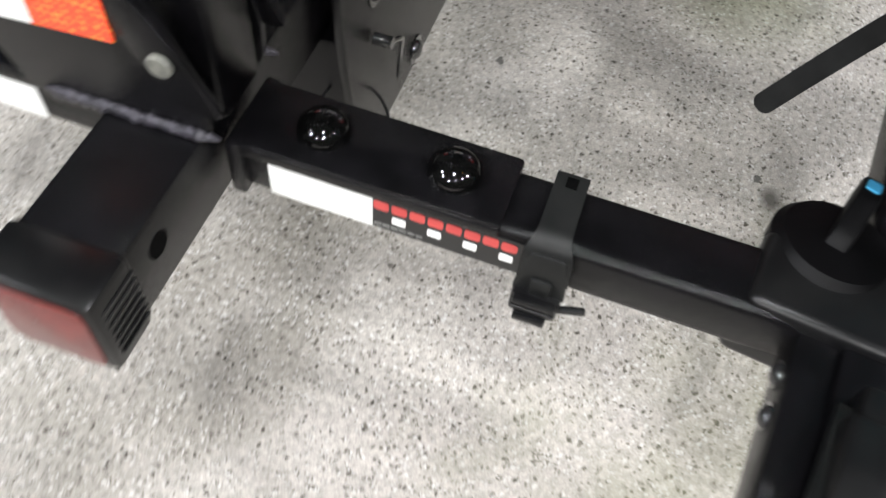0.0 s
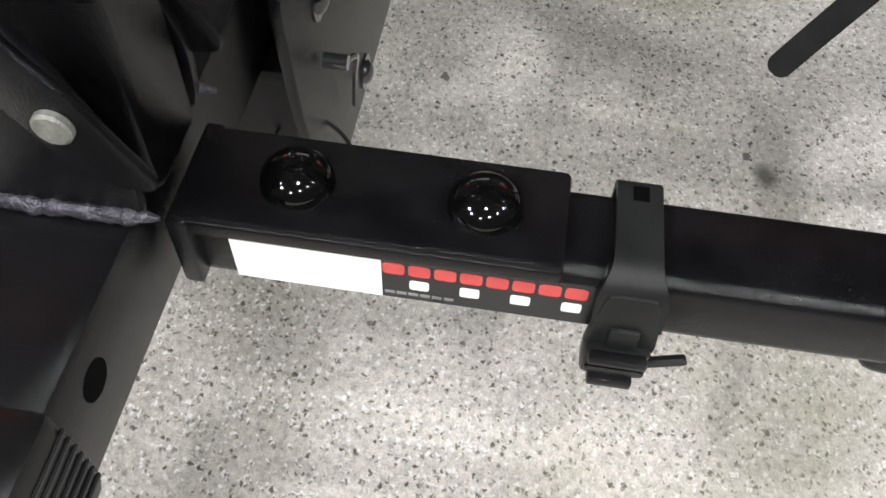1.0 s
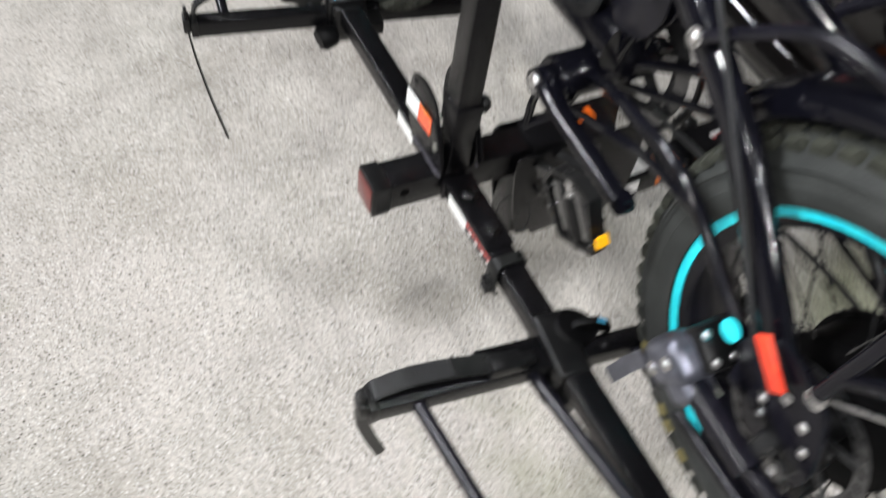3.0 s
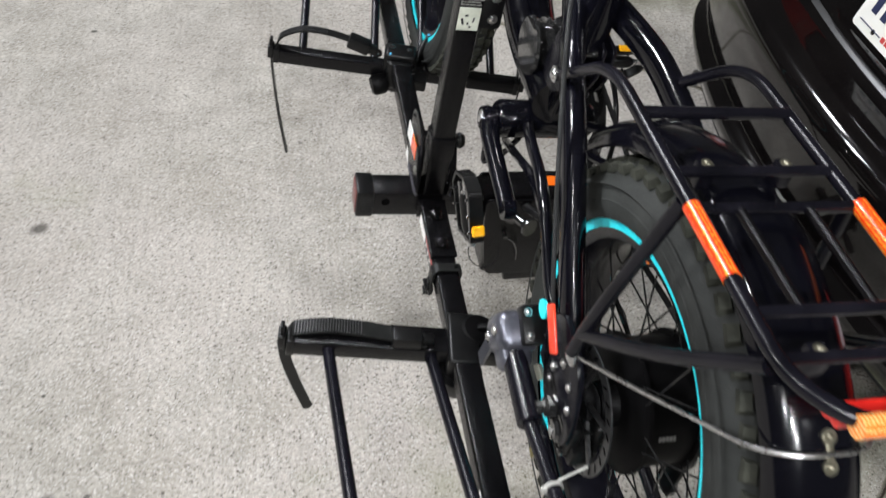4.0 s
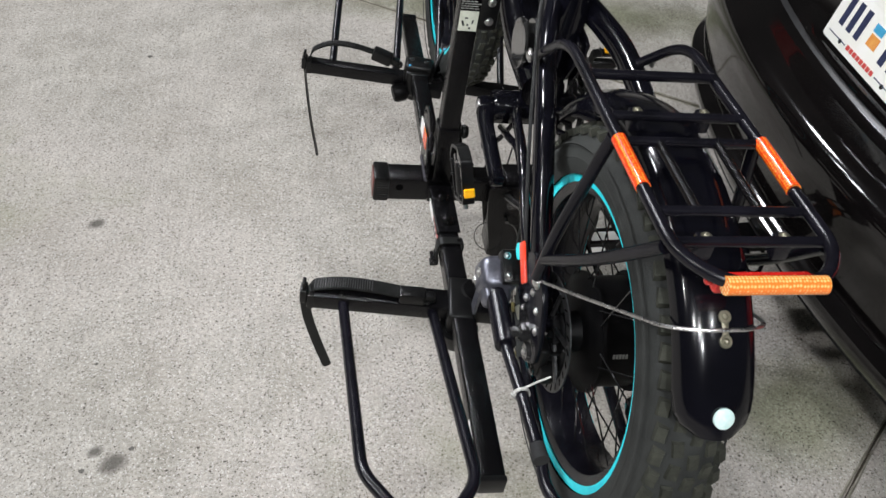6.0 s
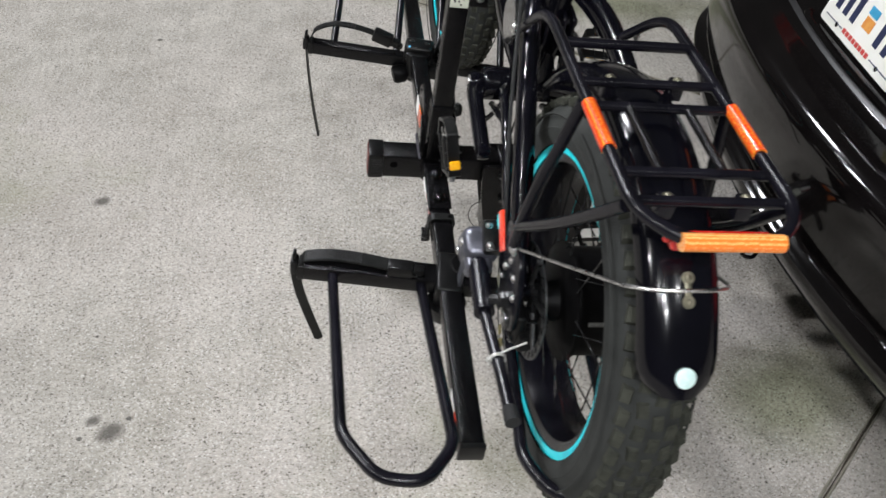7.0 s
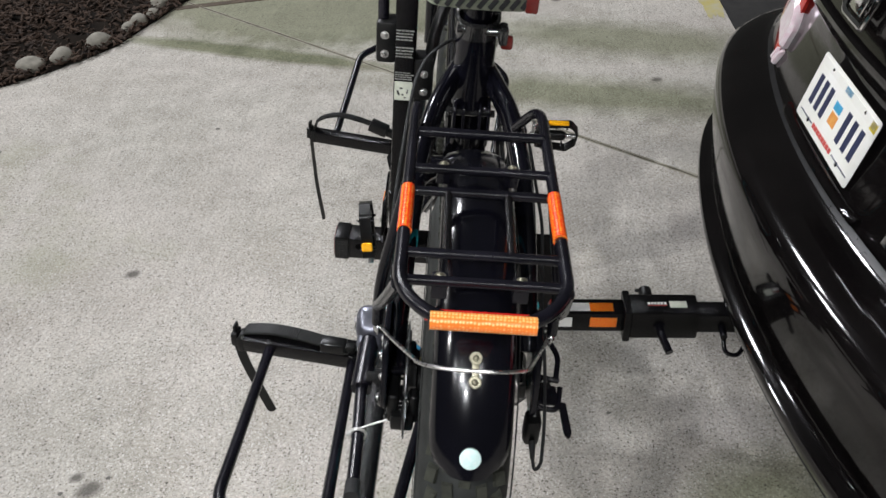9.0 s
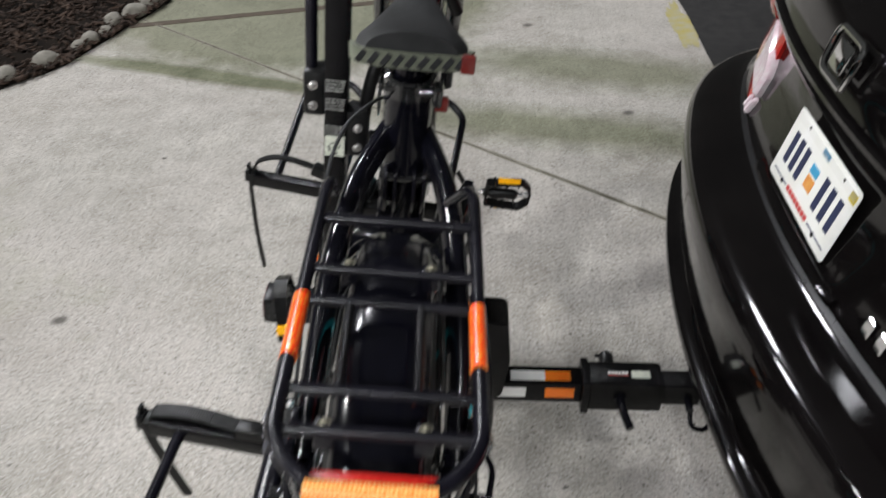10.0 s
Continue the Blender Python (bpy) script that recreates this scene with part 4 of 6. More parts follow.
def fat_wheel(name, b, motor, label):
    m = Matrix.Translation((0, b, 0))
    rim = part(name, lathe([(0.186, -0.034), (0.197, -0.038), (0.210, -0.0395), (0.212, -0.037), (0.198, -0.034), (0.190, -0.012), (0.190, 0.012), (0.198, 0.034), (0.212, 0.037), (0.210, 0.0395), (0.197, 0.038), (0.186, 0.034), (0.178, 0.012), (0.178, -0.012), (0.186, -0.034)], 72), SATIN, bike, label, m)
    prof = []
    for k in range(21):
        a = math.pi * (k / 20)
        x = -0.052 * math.cos(a)
        prof.append((0.209 + (0.068 * math.sin(a) ** 0.75 if 0 < k < 20 else 0.0), x * (1.0 if 3 < k < 17 else (0.86 if k in (0, 20) else 1.0))))
    part("tyre", lathe(prof, 84), TYRE, rim, "wide black knobbly rubber tyre")
    part("tread_block", knob_tread(0.266, 0.278), TREAD, rim, "dusty chunky tread blocks")
    part("sidewall_bead", merged(*[lathe([(0.228, s * 0.0495), (0.230, s * 0.0512), (0.232, s * 0.0505)], 72) for s in (-1, 1)], *[lathe([(0.246, s * 0.052), (0.248, s * 0.0535), (0.250, s * 0.0525)], 72) for s in (-1, 1)]), TYRE, rim)
    for s in (-1, 1):
        part("rim_tape", lathe([(0.1985, s * 0.0392), (0.1985, s * 0.0405), (0.2095, s * 0.0412), (0.2095, s * 0.0398)], 96), TEAL_TAPE, rim, "teal reflective tape ring")
    if motor:
        part("motor_hub", merged(lathe([(0, -0.056), (0.024, -0.056), (0.028, -0.036), (0.066, -0.034), (0.073, -0.030), (0.081, -0.029), (0.081, -0.024), (0.074, -0.024), (0.074, 0.034), (0.081, 0.034), (0.081, 0.040), (0.074, 0.040), (0.068, 0.046), (0.030, 0.049), (0.026, 0.056), (0, 0.056)], 56)), KNOB, rim, "large black hub motor")
        for k in range(5):
            part("motor_mark", moved(box((-0.012 + k * 0.0042, 0.0738, -0.003), (-0.009 + k * 0.0042, 0.0746, 0.003)), Matrix.Rotation(radians(158), 4, "X")), GREYTEXT, rim, "plain grey mark")
        r_in = 0.078
    else:
        part("hub", lathe([(0, -0.055), (0.012, -0.055), (0.014, -0.040), (0.028, -0.036), (0.028, -0.032), (0.015, -0.028), (0.015, 0.028), (0.028, 0.032), (0.028, 0.036), (0.014, 0.040), (0.012, 0.055), (0, 0.055)], 28), SATIN, rim)
        r_in = 0.028
    for k in range(36):
        a = 2 * math.pi * k / 36
        s = -1 if k % 2 else 1
        d = (0.30 if motor else 0.85) * (1 if (k // 2) % 2 else -1)
        p0 = (s * 0.031, r_in * math.cos(a + d), r_in * math.sin(a + d))
        p1 = (s * 0.010, 0.187 * math.cos(a), 0.187 * math.sin(a))
        part("spoke", rod(p0, p1, 0.0012, 5), DARKCHROME, rim)
    part("brake_rotor", lathe([(0.066, -0.072), (0.080, -0.072), (0.080, -0.0702), (0.066, -0.0702), (0.066, -0.072)], 60), ROTOR, rim, "thin steel disc brake rotor")
    slot = mesh_of("rotor_slot", moved(box((-0.0727, 0.0685, -0.0011), (-0.0718, 0.0775, 0.0011)), Matrix.Translation((0, 0.073, 0)) @ Matrix.Rotation(radians(38), 4, "X") @ Matrix.Translation((0, -0.073, 0))), HOLE_SHADE)
    for q in range(26):
        again("rotor_slot", slot, rim, Matrix.Rotation(2 * math.pi * q / 26, 4, "X"))
    for q in range(6):
        a = 2 * math.pi * q / 6
        part("rotor_arm", rod((-0.071, 0.020 * math.cos(a), 0.020 * math.sin(a)), (-0.071, 0.070 * math.cos(a + 0.5), 0.070 * math.sin(a + 0.5)), 0.0035, 6), ROTOR, rim)
    part("rotor_hub", lathe([(0, -0.074), (0.024, -0.074), (0.024, -0.058), (0, -0.058)], 20), DARKCHROME, rim)
    return rim


rear = fat_wheel("rear_wheel", 0.0, True, "rear wheel with fat tyre and teal rim tape")
for deg in (-39, -58, -63, -72):
    part("sidewall_mark", lathe([(0.234, -0.0515), (0.234, -0.0532), (0.248, -0.0535), (0.248, -0.0515)], 6, "x", (radians(deg - 1.8), radians(deg + 1.8))), TYREMARK, rear, "faded yellow mark on the tyre")
fat_wheel("front_wheel", WB, False, "front wheel with fat tyre and teal rim tape")


# frame
frame_mesh = merged(
    tube([(0, 0.392, 0.36), (0, 0.416, 0.215)], 0.0315, 22, 0),
    tube([(0, 0.415, 0.23), (0, 0.456, 0.06)], 0.021, 18, 0),
    tube([(0, 0.43, 0.10), (0, 0.60, 0.11), (0, 0.78, 0.26), (0, 0.88, 0.40)], (0.036, 0.044), 20, 0.12),
    tube([(0, 0.90, 0.30), (0, 0.862, 0.50)], 0.027, 18, 0),
    moved(lathe([(0, -0.072), (0.024, -0.072), (0.028, -0.066), (0.028, 0.066), (0.024, 0.072), (0, 0.072)], 28), Matrix.Translation((0, 0.460, 0.047))))
bike_frame = part("frame", frame_mesh, GLOSS, bike, "glossy black folding frame")
for s in (-1, 1):
    part("seat_stay", tube([(s * 0.024, 0.42, 0.262), (s * 0.038, 0.37, 0.258), (s * 0.057, 0.310, 0.247), (s * 0.076, 0.20, 0.205), (s * 0.085, 0.10, 0.118), (s * 0.089, 0.02, 0.045)], 0.0145, 20, 0.07, True, 1.42), GLOSS, bike_frame)
    part("chain_stay", tube([(s * 0.030, 0.440, 0.060), (s * 0.068, 0.340, 0.110), (s * 0.086, 0.22, 0.130), (s * 0.094, 0.10, 0.060), (s * 0.080, 0.04, 0.030), (s * 0.080, 0.0, 0.005)], 0.0075, 14, 0.08), GLOSS, bike_frame)
    part("dropout", slab(rounded([(-0.045, -0.022), (0.030, -0.020), (0.085, 0.060), (0.045, 0.105), (-0.02, 0.085), (-0.045, 0.02)], 0.02), "x", s * 0.100 - 0.004, s * 0.100 + 0.004, 0.0012), SATIN, bike_frame)
    part("axle_nut", moved(lathe([(0, 0), (0.013, 0), (0.013, 0.009), (0.008, 0.012), (0.008, 0.022), (0, 0.022)], 6, "x"), Matrix.Translation((s * 0.104, 0, 0)) @ (pose(0, 0, 0, 0, 180, 0) if s < 0 else Matrix())), DARKCHROME, bike_frame)
part("seat_clamp", merged(moved(lathe([(0.029, -0.015), (0.034, -0.012), (0.034, 0.012), (0.029, 0.015)], 24, "z"), Matrix.Translation((0, 0.392, 0.352)) @ pose(0, 0, 0, 8, 0, 0)), rod((-0.03, 0.37, 0.352), (0.035, 0.362, 0.352), 0.006), box((0.03, 0.345, 0.338), (0.044, 0.375, 0.366), 0.005)), DARKCHROME, bike_frame, "black quick-release seat clamp")
# hinge and shock between seat tube and wheel
part("folding_hinge", merged(*[moved(lathe([(0, -0.004), (0.040, -0.004), (0.042, 0.0), (0.040, 0.004), (0, 0.004)], 28), Matrix.Translation((x, 0.50, 0.145))) for x in (-0.032, -0.011, 0.011, 0.032)], moved(lathe([(0, -0.03), (0.033, -0.03), (0.033, 0.03), (0, 0.03)], 24), Matrix.Translation((0, 0.50, 0.145)))), DARKCHROME, bike_frame, "dark ribbed frame hinge")
for x in (-0.024, -0.010, 0.016, 0.030):
    part("link_plate", slab(rounded([(0.372, 0.222), (0.430, 0.226), (0.452, 0.150), (0.430, 0.130), (0.392, 0.140), (0.370, 0.178)], 0.014), "x", x - 0.0026, x + 0.0026, 0.0012), SATIN, bike_frame)
part("link_bolt", rod((-0.034, 0.392, 0.204), (0.040, 0.392, 0.204), 0.006, 14), DARKCHROME, bike_frame)
part("seat_post", tube([(0, 0.400, 0.30), (0, 0.384, 0.390)], 0.021, 18, 0), GLOSS, bike_frame)

# saddle
sad = bmesh.new()
rows = []
for k in range(15):
    q = k / 14
    b = 0.325 + 0.245 * q
    w = 0.078 * (1 - q ** 1.3 * 0.78) * (0.72 + 0.28 * min(1, q * 6))
    zc = 0.403 + 0.018 * (1 - q) ** 2 - 0.006 * math.sin(q * math.pi)
    rows.append([sad.verts.new((w * math.cos(a), b, zc + 0.026 * math.sin(a) * (1 if math.sin(a) > 0 else 0.75))) for a in (2 * math.pi * j / 20 for j in range(20))])
for a, b in zip(rows, rows[1:]):
    for j in range(20):
        sad.faces.new((a[j], a[(j + 1) % 20], b[(j + 1) % 20], b[j]))
sad.faces.new(rows[0])
sad.faces.new(rows[-1])
bmesh.ops.recalc_face_normals(sad, faces=sad.faces)
saddle = part("saddle", sad, RUBBER, bike, "padded black saddle with a pale dashed rear trim")
trim = part("saddle_trim", band([(-0.074, 0.352, 0.408), (-0.066, 0.328, 0.412), (-0.03, 0.319, 0.413), (0.03, 0.319, 0.413), (0.066, 0.328, 0.412), (0.074, 0.352, 0.408)], 0.020, 0.006, (0, 0, 1), 0.02), TRIM, bike, "olive-grey trim with dark slanting dashes")
for k in range(9):
    a = -0.060 + k * 0.015
    part("dash", moved(box((-0.0035, -0.0012, -0.009), (0.0035, 0.0012, 0.009), 0.0005, 1), Matrix.Translation((a, 0.3155 + max(0, abs(a) - 0.035) * 0.28, 0.413)) @ pose(0, 0, 0, 0, 35, 0)), RUBBER, trim)
part("saddle_reflector", box((0.060, 0.320, 0.400), (0.078, 0.330, 0.424), 0.003), RED_LENS, saddle)
part("post_reflector", box((0.034, 0.352, 0.330), (0.052, 0.366, 0.350), 0.004), RED_LENS, saddle, "small red reflector on the seat post")
for s in (-1, 1):
    part("saddle_rail", tube([(s * 0.022, 0.34, 0.392), (s * 0.022, 0.40, 0.380), (s * 0.020, 0.50, 0.388)], 0.0035, 8, 0.03), DARKCHROME, saddle)

# front end
fork = part("fork", merged(*[tube([(s * 0.075, WB, 0.0), (s * 0.075, WB - 0.03, 0.16), (s * 0.072, 0.945, 0.305), (s * 0.03, 0.905, 0.32)], (0.014, 0.020), 16, 0.03) for s in (-1, 1)], box((-0.085, 0.885, 0.295), (0.085, 0.955, 0.330), 0.012)), GLOSS, bike, "black suspension fork")
part("headset", tube([(0, 0.905, 0.285), (0, 0.856, 0.525)], 0.031, 18, 0, True), DARKCHROME, fork)
stem = part("stem", tube([(0, 0.86, 0.50), (0, 0.83, 0.64), (0, 0.80, 0.80)], 0.020, 16, 0.05), SATIN, bike)
bar = part("handlebar", tube([(-0.30, 0.72, 0.83), (-0.17, 0.78, 0.85), (0.0, 0.80, 0.80), (0.17, 0.78, 0.85), (0.30, 0.72, 0.83)], 0.011, 12, 0.06), SATIN, bike)
for s in (-1, 1):
    part("grip", tube([(s * 0.30, 0.72, 0.83), (s * 0.20, 0.766, 0.845)], 0.0165, 14, 0), RUBBER, bar)
    part("brake_lever", tube([(s * 0.17, 0.80, 0.845), (s * 0.22, 0.82, 0.835), (s * 0.30, 0.775, 0.82)], 0.005, 8, 0.03), SATIN, bar)
part("front_fender", lathe([(0.300, -0.046), (0.308, -0.040), (0.312, 0.0), (0.308, 0.040), (0.300, 0.046), (0.305, 0.040), (0.309, 0.0), (0.305, -0.040), (0.300, -0.046)], 30, "x", (radians(40), radians(150))), GLOSS, bike, "", Matrix.Translation((0, WB, 0)))

# rear fender with its stay, brackets and reflector
F0, F1 = radians(38), radians(151.5)
fen, rings = bmesh.new(), []
for k in range(49):
    q = k / 48
    a = F0 + (F1 - F0) * q
    tip = max(0.0, (q - 0.91) / 0.09)
    w = 0.0425 * max(0.52, (1 - tip ** 4) ** 0.35)
    sect = [(-1, -0.016), (-0.97, -0.004), (-0.82, 0.004), (-0.45, 0.010), (0, 0.012), (0.45, 0.010), (0.82, 0.004), (0.97, -0.004), (1, -0.016)]
    sect += [(x * 0.96, d - 0.003) for x, d in sect[::-1]]
    rings.append([fen.verts.new((x * w, (0.306 + d) * math.cos(a), (0.306 + d) * math.sin(a))) for x, d in sect])
for a, b in zip(rings, rings[1:]):
    for j in range(len(a)):
        fen.faces.new((a[j], a[(j + 1) % len(a)], b[(j + 1) % len(b)], b[j]))
fen.faces.new(rings[0])
fen.faces.new(rings[-1][::-1])
bmesh.ops.recalc_face_normals(fen, faces=fen.faces)
fender = part("rear_fender", fen, GLOSS, bike, "glossy black rear mudguard")


def on_fender(deg, a=0.0, lift=0.0):
    q = radians(deg)
    return Matrix.Translation((a, (0.318 + lift) * math.cos(q), (0.318 + lift) * math.sin(q))) @ Matrix.Rotation(q - math.pi / 2, 4, "X")


part("round_reflector", moved(merged(lathe([(0, 0.0), (0.0108, 0.0), (0.0108, 0.003), (0.009, 0.0042), (0, 0.0045)], 28, "z")), on_fender(147.2)), COOL_REFLECTOR, fender, "round white reflector")
plate = part("stay_bracket", merged(*[moved(lathe([(0, 0.0), (0.0066, 0.0), (0.0066, 0.0018), (0.0058, 0.0024), (0, 0.0024)], 20, "z"), on_fender(d)) for d in (129.3, 133.6)], moved(box((-0.0036, -0.012, 0.0), (0.0036, 0.012, 0.0018), 0.0008), on_fender(131.5))), BRASSY, bike, "small steel bracket")
for d in (129.3, 133.6):
    part("bracket_bolt", moved(bolt((0, 0, 0.002), 0.0036, 0.003), on_fender(d)), BRASSY, plate)
part("fender_stay", tube([(-0.110, -0.004, 0.100), (-0.090, -0.081, 0.151), (-0.071, -0.145, 0.194), (-0.056, -0.196, 0.228), (-0.028, -0.214, 0.241), (0.028, -0.214, 0.241), (0.056, -0.196, 0.228), (0.071, -0.145, 0.194), (0.090, -0.081, 0.151), (0.110, -0.004, 0.100)], 0.0021, 8, 0.03), STEEL, fender, "bent bright steel wire stay")
for s in (-1, 1):
    part("stay_bolt", moved(bolt((0, 0, 0), 0.0075, 0.006, "x"), Matrix.Translation((s * 0.112, -0.005, 0.098)) @ (pose(0, 0, 0, 0, 180, 0) if s < 0 else Matrix())), STEEL, fender)

# rear carrier
C = 0.332
loop = [(-0.082, 0.276, 0.249), (-0.080, 0.172, C), (-0.081, -0.241, C), (0.081, -0.241, C), (0.083, 0.192, C - 0.007), (0.060, 0.255, 0.258)]
path = [loop[0], loop[1], (-0.081, -0.20, C), (-0.045, -0.243, C), (0.045, -0.243, C), (0.081, -0.20, C), loop[4], loop[5]]
carrier = part("rear_carrier", tube(path, 0.0068, 16, 0.045, True, 1.0, 8), SATIN, bike, "black tube-steel rear luggage carrier")
for b, r in ((0.100, 0.0062), (0.016, 0.0054), (-0.031, 0.0054), (-0.142, 0.0054), (-0.185, 0.0054)):
    part("slat", tube([(-0.079, b, C - 0.002), (0.079, b, C - 0.002)], r, 12, 0), SATIN, carrier)
for a in (-0.036, 0.030):
    part("lengthwise_bar", tube([(a, -0.031, C - 0.002), (a, -0.142, C - 0.002)], 0.0048, 10, 0), POWDER, carrier)
for s in (-1, 1):
    part("strut", tube([(s * 0.082, -0.020, C - 0.004), (s * 0.110, -0.012, 0.18), (s * 0.113, -0.004, 0.105)], 0.0072, 12, 0.05), SATIN, carrier)
    part("strut", tube([(s * 0.112, -0.010, 0.140), (s * 0.100, -0.10, 0.225), (s * 0.082, -0.185, C - 0.008)], 0.0072, 12, 0.06), SATIN, carrier)
    part("foot_bolt", moved(bolt((0, 0, 0), 0.007, 0.005, "x"), Matrix.Translation((s * 0.089, 0.276, 0.250)) @ (pose(0, 0, 0, 0, 180, 0) if s < 0 else Matrix())), STEEL, carrier)
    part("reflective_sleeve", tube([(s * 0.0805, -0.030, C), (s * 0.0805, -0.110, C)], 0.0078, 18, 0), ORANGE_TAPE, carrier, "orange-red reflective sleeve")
part("reflective_sleeve", tube([(-0.050, -0.243, C), (0.047, -0.243, C)], 0.0087, 18, 0), GLARE_ORANGE_TAPE, carrier, "orange-red reflective sleeve")
light = part("tail_light", merged(box((-0.050, -0.233, C - 0.022), (0.050, -0.216, C - 0.008), 0.004), box((-0.056, -0.226, C - 0.018), (0.056, -0.218, C - 0.010), 0.003)), LAMP_RED, carrier, "dark red rear light under the carrier")
for a in (-0.042, 0.037):
    for b in (0.024, -0.180):
        part("mount_bolt", bolt((a, b, C), 0.0042, 0.004), BRASSY, carrier)
    for b in (0.024, -0.180):
        part("mount_tab", box((a - 0.008, b - 0.008, 0.309), (a + 0.008, b + 0.008, C), 0.002), SATIN, carrier)

# side plates by the axle: red side reflector, round teal reflector
for s in (-1, 1):
    part("side_reflector", moved(box((-0.0022, -0.027, -0.0092), (0.0022, 0.027, 0.0092), 0.002), Matrix.Translation((s * 0.117, 0.040, 0.088)) @ pose(0, 0, 0, 39, 0, 0)), RED_TAPE, bike_frame, "long red side reflector")
    part("round_reflector", moved(lathe([(0, 0), (0.0115, 0), (0.0115, 0.003), (0, 0.0036)], 22, "x"), Matrix.Translation((s * 0.104, 0.091, 0.060)) @ (pose(0, 0, 0, 0, 180, 0) if s < 0 else Matrix())), TEAL_TAPE, bike_frame, "round teal reflector")
# brake caliper and cables
caliper = part("brake_caliper", merged(box((-0.096, -0.040, -0.046), (-0.079, 0.016, 0.006), 0.006, 3), box((-0.066, -0.040, -0.046), (-0.052, 0.016, 0.006), 0.006, 3), box((-0.090, -0.050, -0.050), (-0.058, -0.032, -0.022), 0.005, 2), box((-0.094, 0.006, -0.012), (-0.056, 0.030, 0.018), 0.005, 2)), PLASTIC, bike_frame, "black disc brake caliper")
part("caliper_bracket", merged(box((-0.104, 0.000, 0.004), (-0.060, 0.062, 0.016), 0.004, 2), box((-0.104, 0.040, 0.006), (-0.090, 0.070, 0.052), 0.004, 2)), SATIN, caliper)
part("brake_arm", merged(slab(rounded([(-0.036, 0.008), (-0.010, 0.016), (0.030, 0.030), (0.034, 0.020), (-0.006, -0.002), (-0.034, -0.008)], 0.005), "x", -0.104, -0.0985, 0.001), moved(lathe([(0, -0.004), (0.013, -0.004), (0.0145, 0.0), (0.011, 0.006), (0, 0.007)], 24, "x"), Matrix.Translation((-0.102, -0.020, -0.016)) @ pose(0, 0, 0, 0, 180, 0))), DARKCHROME, caliper)
part("cooling_fin", merged(*[box((-0.098, -0.036, -0.042 + k * 0.0085), (-0.050, -0.006, -0.039 + k * 0.0085), 0.0008, 1) for k in range(5)]), PLASTIC, caliper)
part("cable_adjuster", merged(rod((-0.098, 0.024, 0.026), (-0.098, 0.046, 0.044), 0.0045, 12), moved(lathe([(0, -0.005), (0.0068, -0.005), (0.0068, 0.005), (0, 0.005)], 10, "y"), Matrix.Translation((-0.098, 0.034, 0.034)) @ pose(0, 0, 0, 40, 0, 0))), DARKCHROME, caliper)
for b_, c_, r_, mt in ((0.010, -0.002, 0.0048, DARKCHROME), (-0.034, -0.038, 0.0045, DARKCHROME), (-0.020, -0.016, 0.0036, STEEL), (0.055, 0.012, 0.0050, DARKCHROME), (0.022, 0.024, 0.0036, STEEL)):
    part("caliper_bolt", moved(bolt((0, 0, 0), r_, 0.003, "x"), Matrix.Translation((-0.109 if mt is STEEL else -0.0965, b_, c_)) @ pose(0, 0, 0, 0, 180, 0)), mt, caliper)
for b_, c_ in ((-0.012, 0.052), (0.014, 0.060), (-0.026, 0.030), (0.030, 0.034)):
    part("dropout_bolt", moved(bolt((0, 0, 0), 0.0042, 0.003, "x"), Matrix.Translation((-0.105, b_, c_)) @ pose(0, 0, 0, 0, 180, 0)), STEEL, bike_frame)
part("brake_cable", tube([(-0.098, 0.046, 0.044), (-0.106, 0.075, 0.085), (-0.104, 0.16, 0.19), (-0.085, 0.30, 0.325), (-0.03, 0.42, 0.32), (-0.03, 0.60, 0.18), (-0.04, 0.82, 0.42), (-0.10, 0.80, 0.75)], 0.0026, 8, 0.06), RUBBER, bike_frame)
part("cable_guide", moved(box((-0.003, -0.010, -0.008), (0.003, 0.010, 0.008), 0.002), Matrix.Translation((-0.086, 0.080, -0.048)) @ pose(0, 0, 0, 30, 0, 12)), PALE, bike_frame, "small pale plastic cable guide")
part("motor_cable", tube([(0.104, -0.01, 0.0), (0.112, 0.02, -0.03), (0.106, 0.12, -0.012), (0.05, 0.40, 0.01)], 0.004, 8, 0.05), RUBBER, bike_frame)

# kickstand, folded up along the chain stay, with a cable tie
stand = part("kickstand", merged(moved(box((-0.031, -0.026, -0.029), (0.022, 0.026, 0.029), 0.016, 4), Matrix.Translation((-0.119, 0.108, -0.004)) @ pose(0, 0, 0, 32, 0, 0)), moved(box((-0.026, -0.034, -0.018), (0.014, 0.006, 0.018), 0.011, 4), Matrix.Translation((-0.121, 0.098, -0.008)) @ pose(0, 0, 0, 20, 0, 0))), ALLOY, bike, "grey alloy kickstand, folded up")
clamp = part("stand_clamp", moved(box((-0.020, -0.024, -0.010), (0.030, 0.024, 0.014), 0.005, 2), Matrix.Translation((-0.104, 0.098, 0.022)) @ pose(0, 0, 0, 32, 0, 0)), PLASTIC, stand, "black clamp plate")
for a, b_ in ((-0.012, -0.014), (-0.012, 0.014), (0.010, -0.014), (0.010, 0.014)):
    part("clamp_screw", moved(bolt((a, b_, 0.014), 0.0038, 0.003), Matrix.Translation((-0.104, 0.098, 0.022)) @ pose(0, 0, 0, 32, 0, 0)), STEEL, stand)
part("stand_lever", band([(-0.130, 0.138, -0.048), (-0.127, 0.150, -0.075), (-0.124, 0.168, -0.135)], 0.019, 0.0045, (0, 0.93, 0.36), 0.02), ALLOY, stand)
part("stand_sleeve", tube([(-0.128, 0.085, -0.008), (-0.132, -0.012, -0.012)], 0.0145, 16, 0), SATIN, stand)
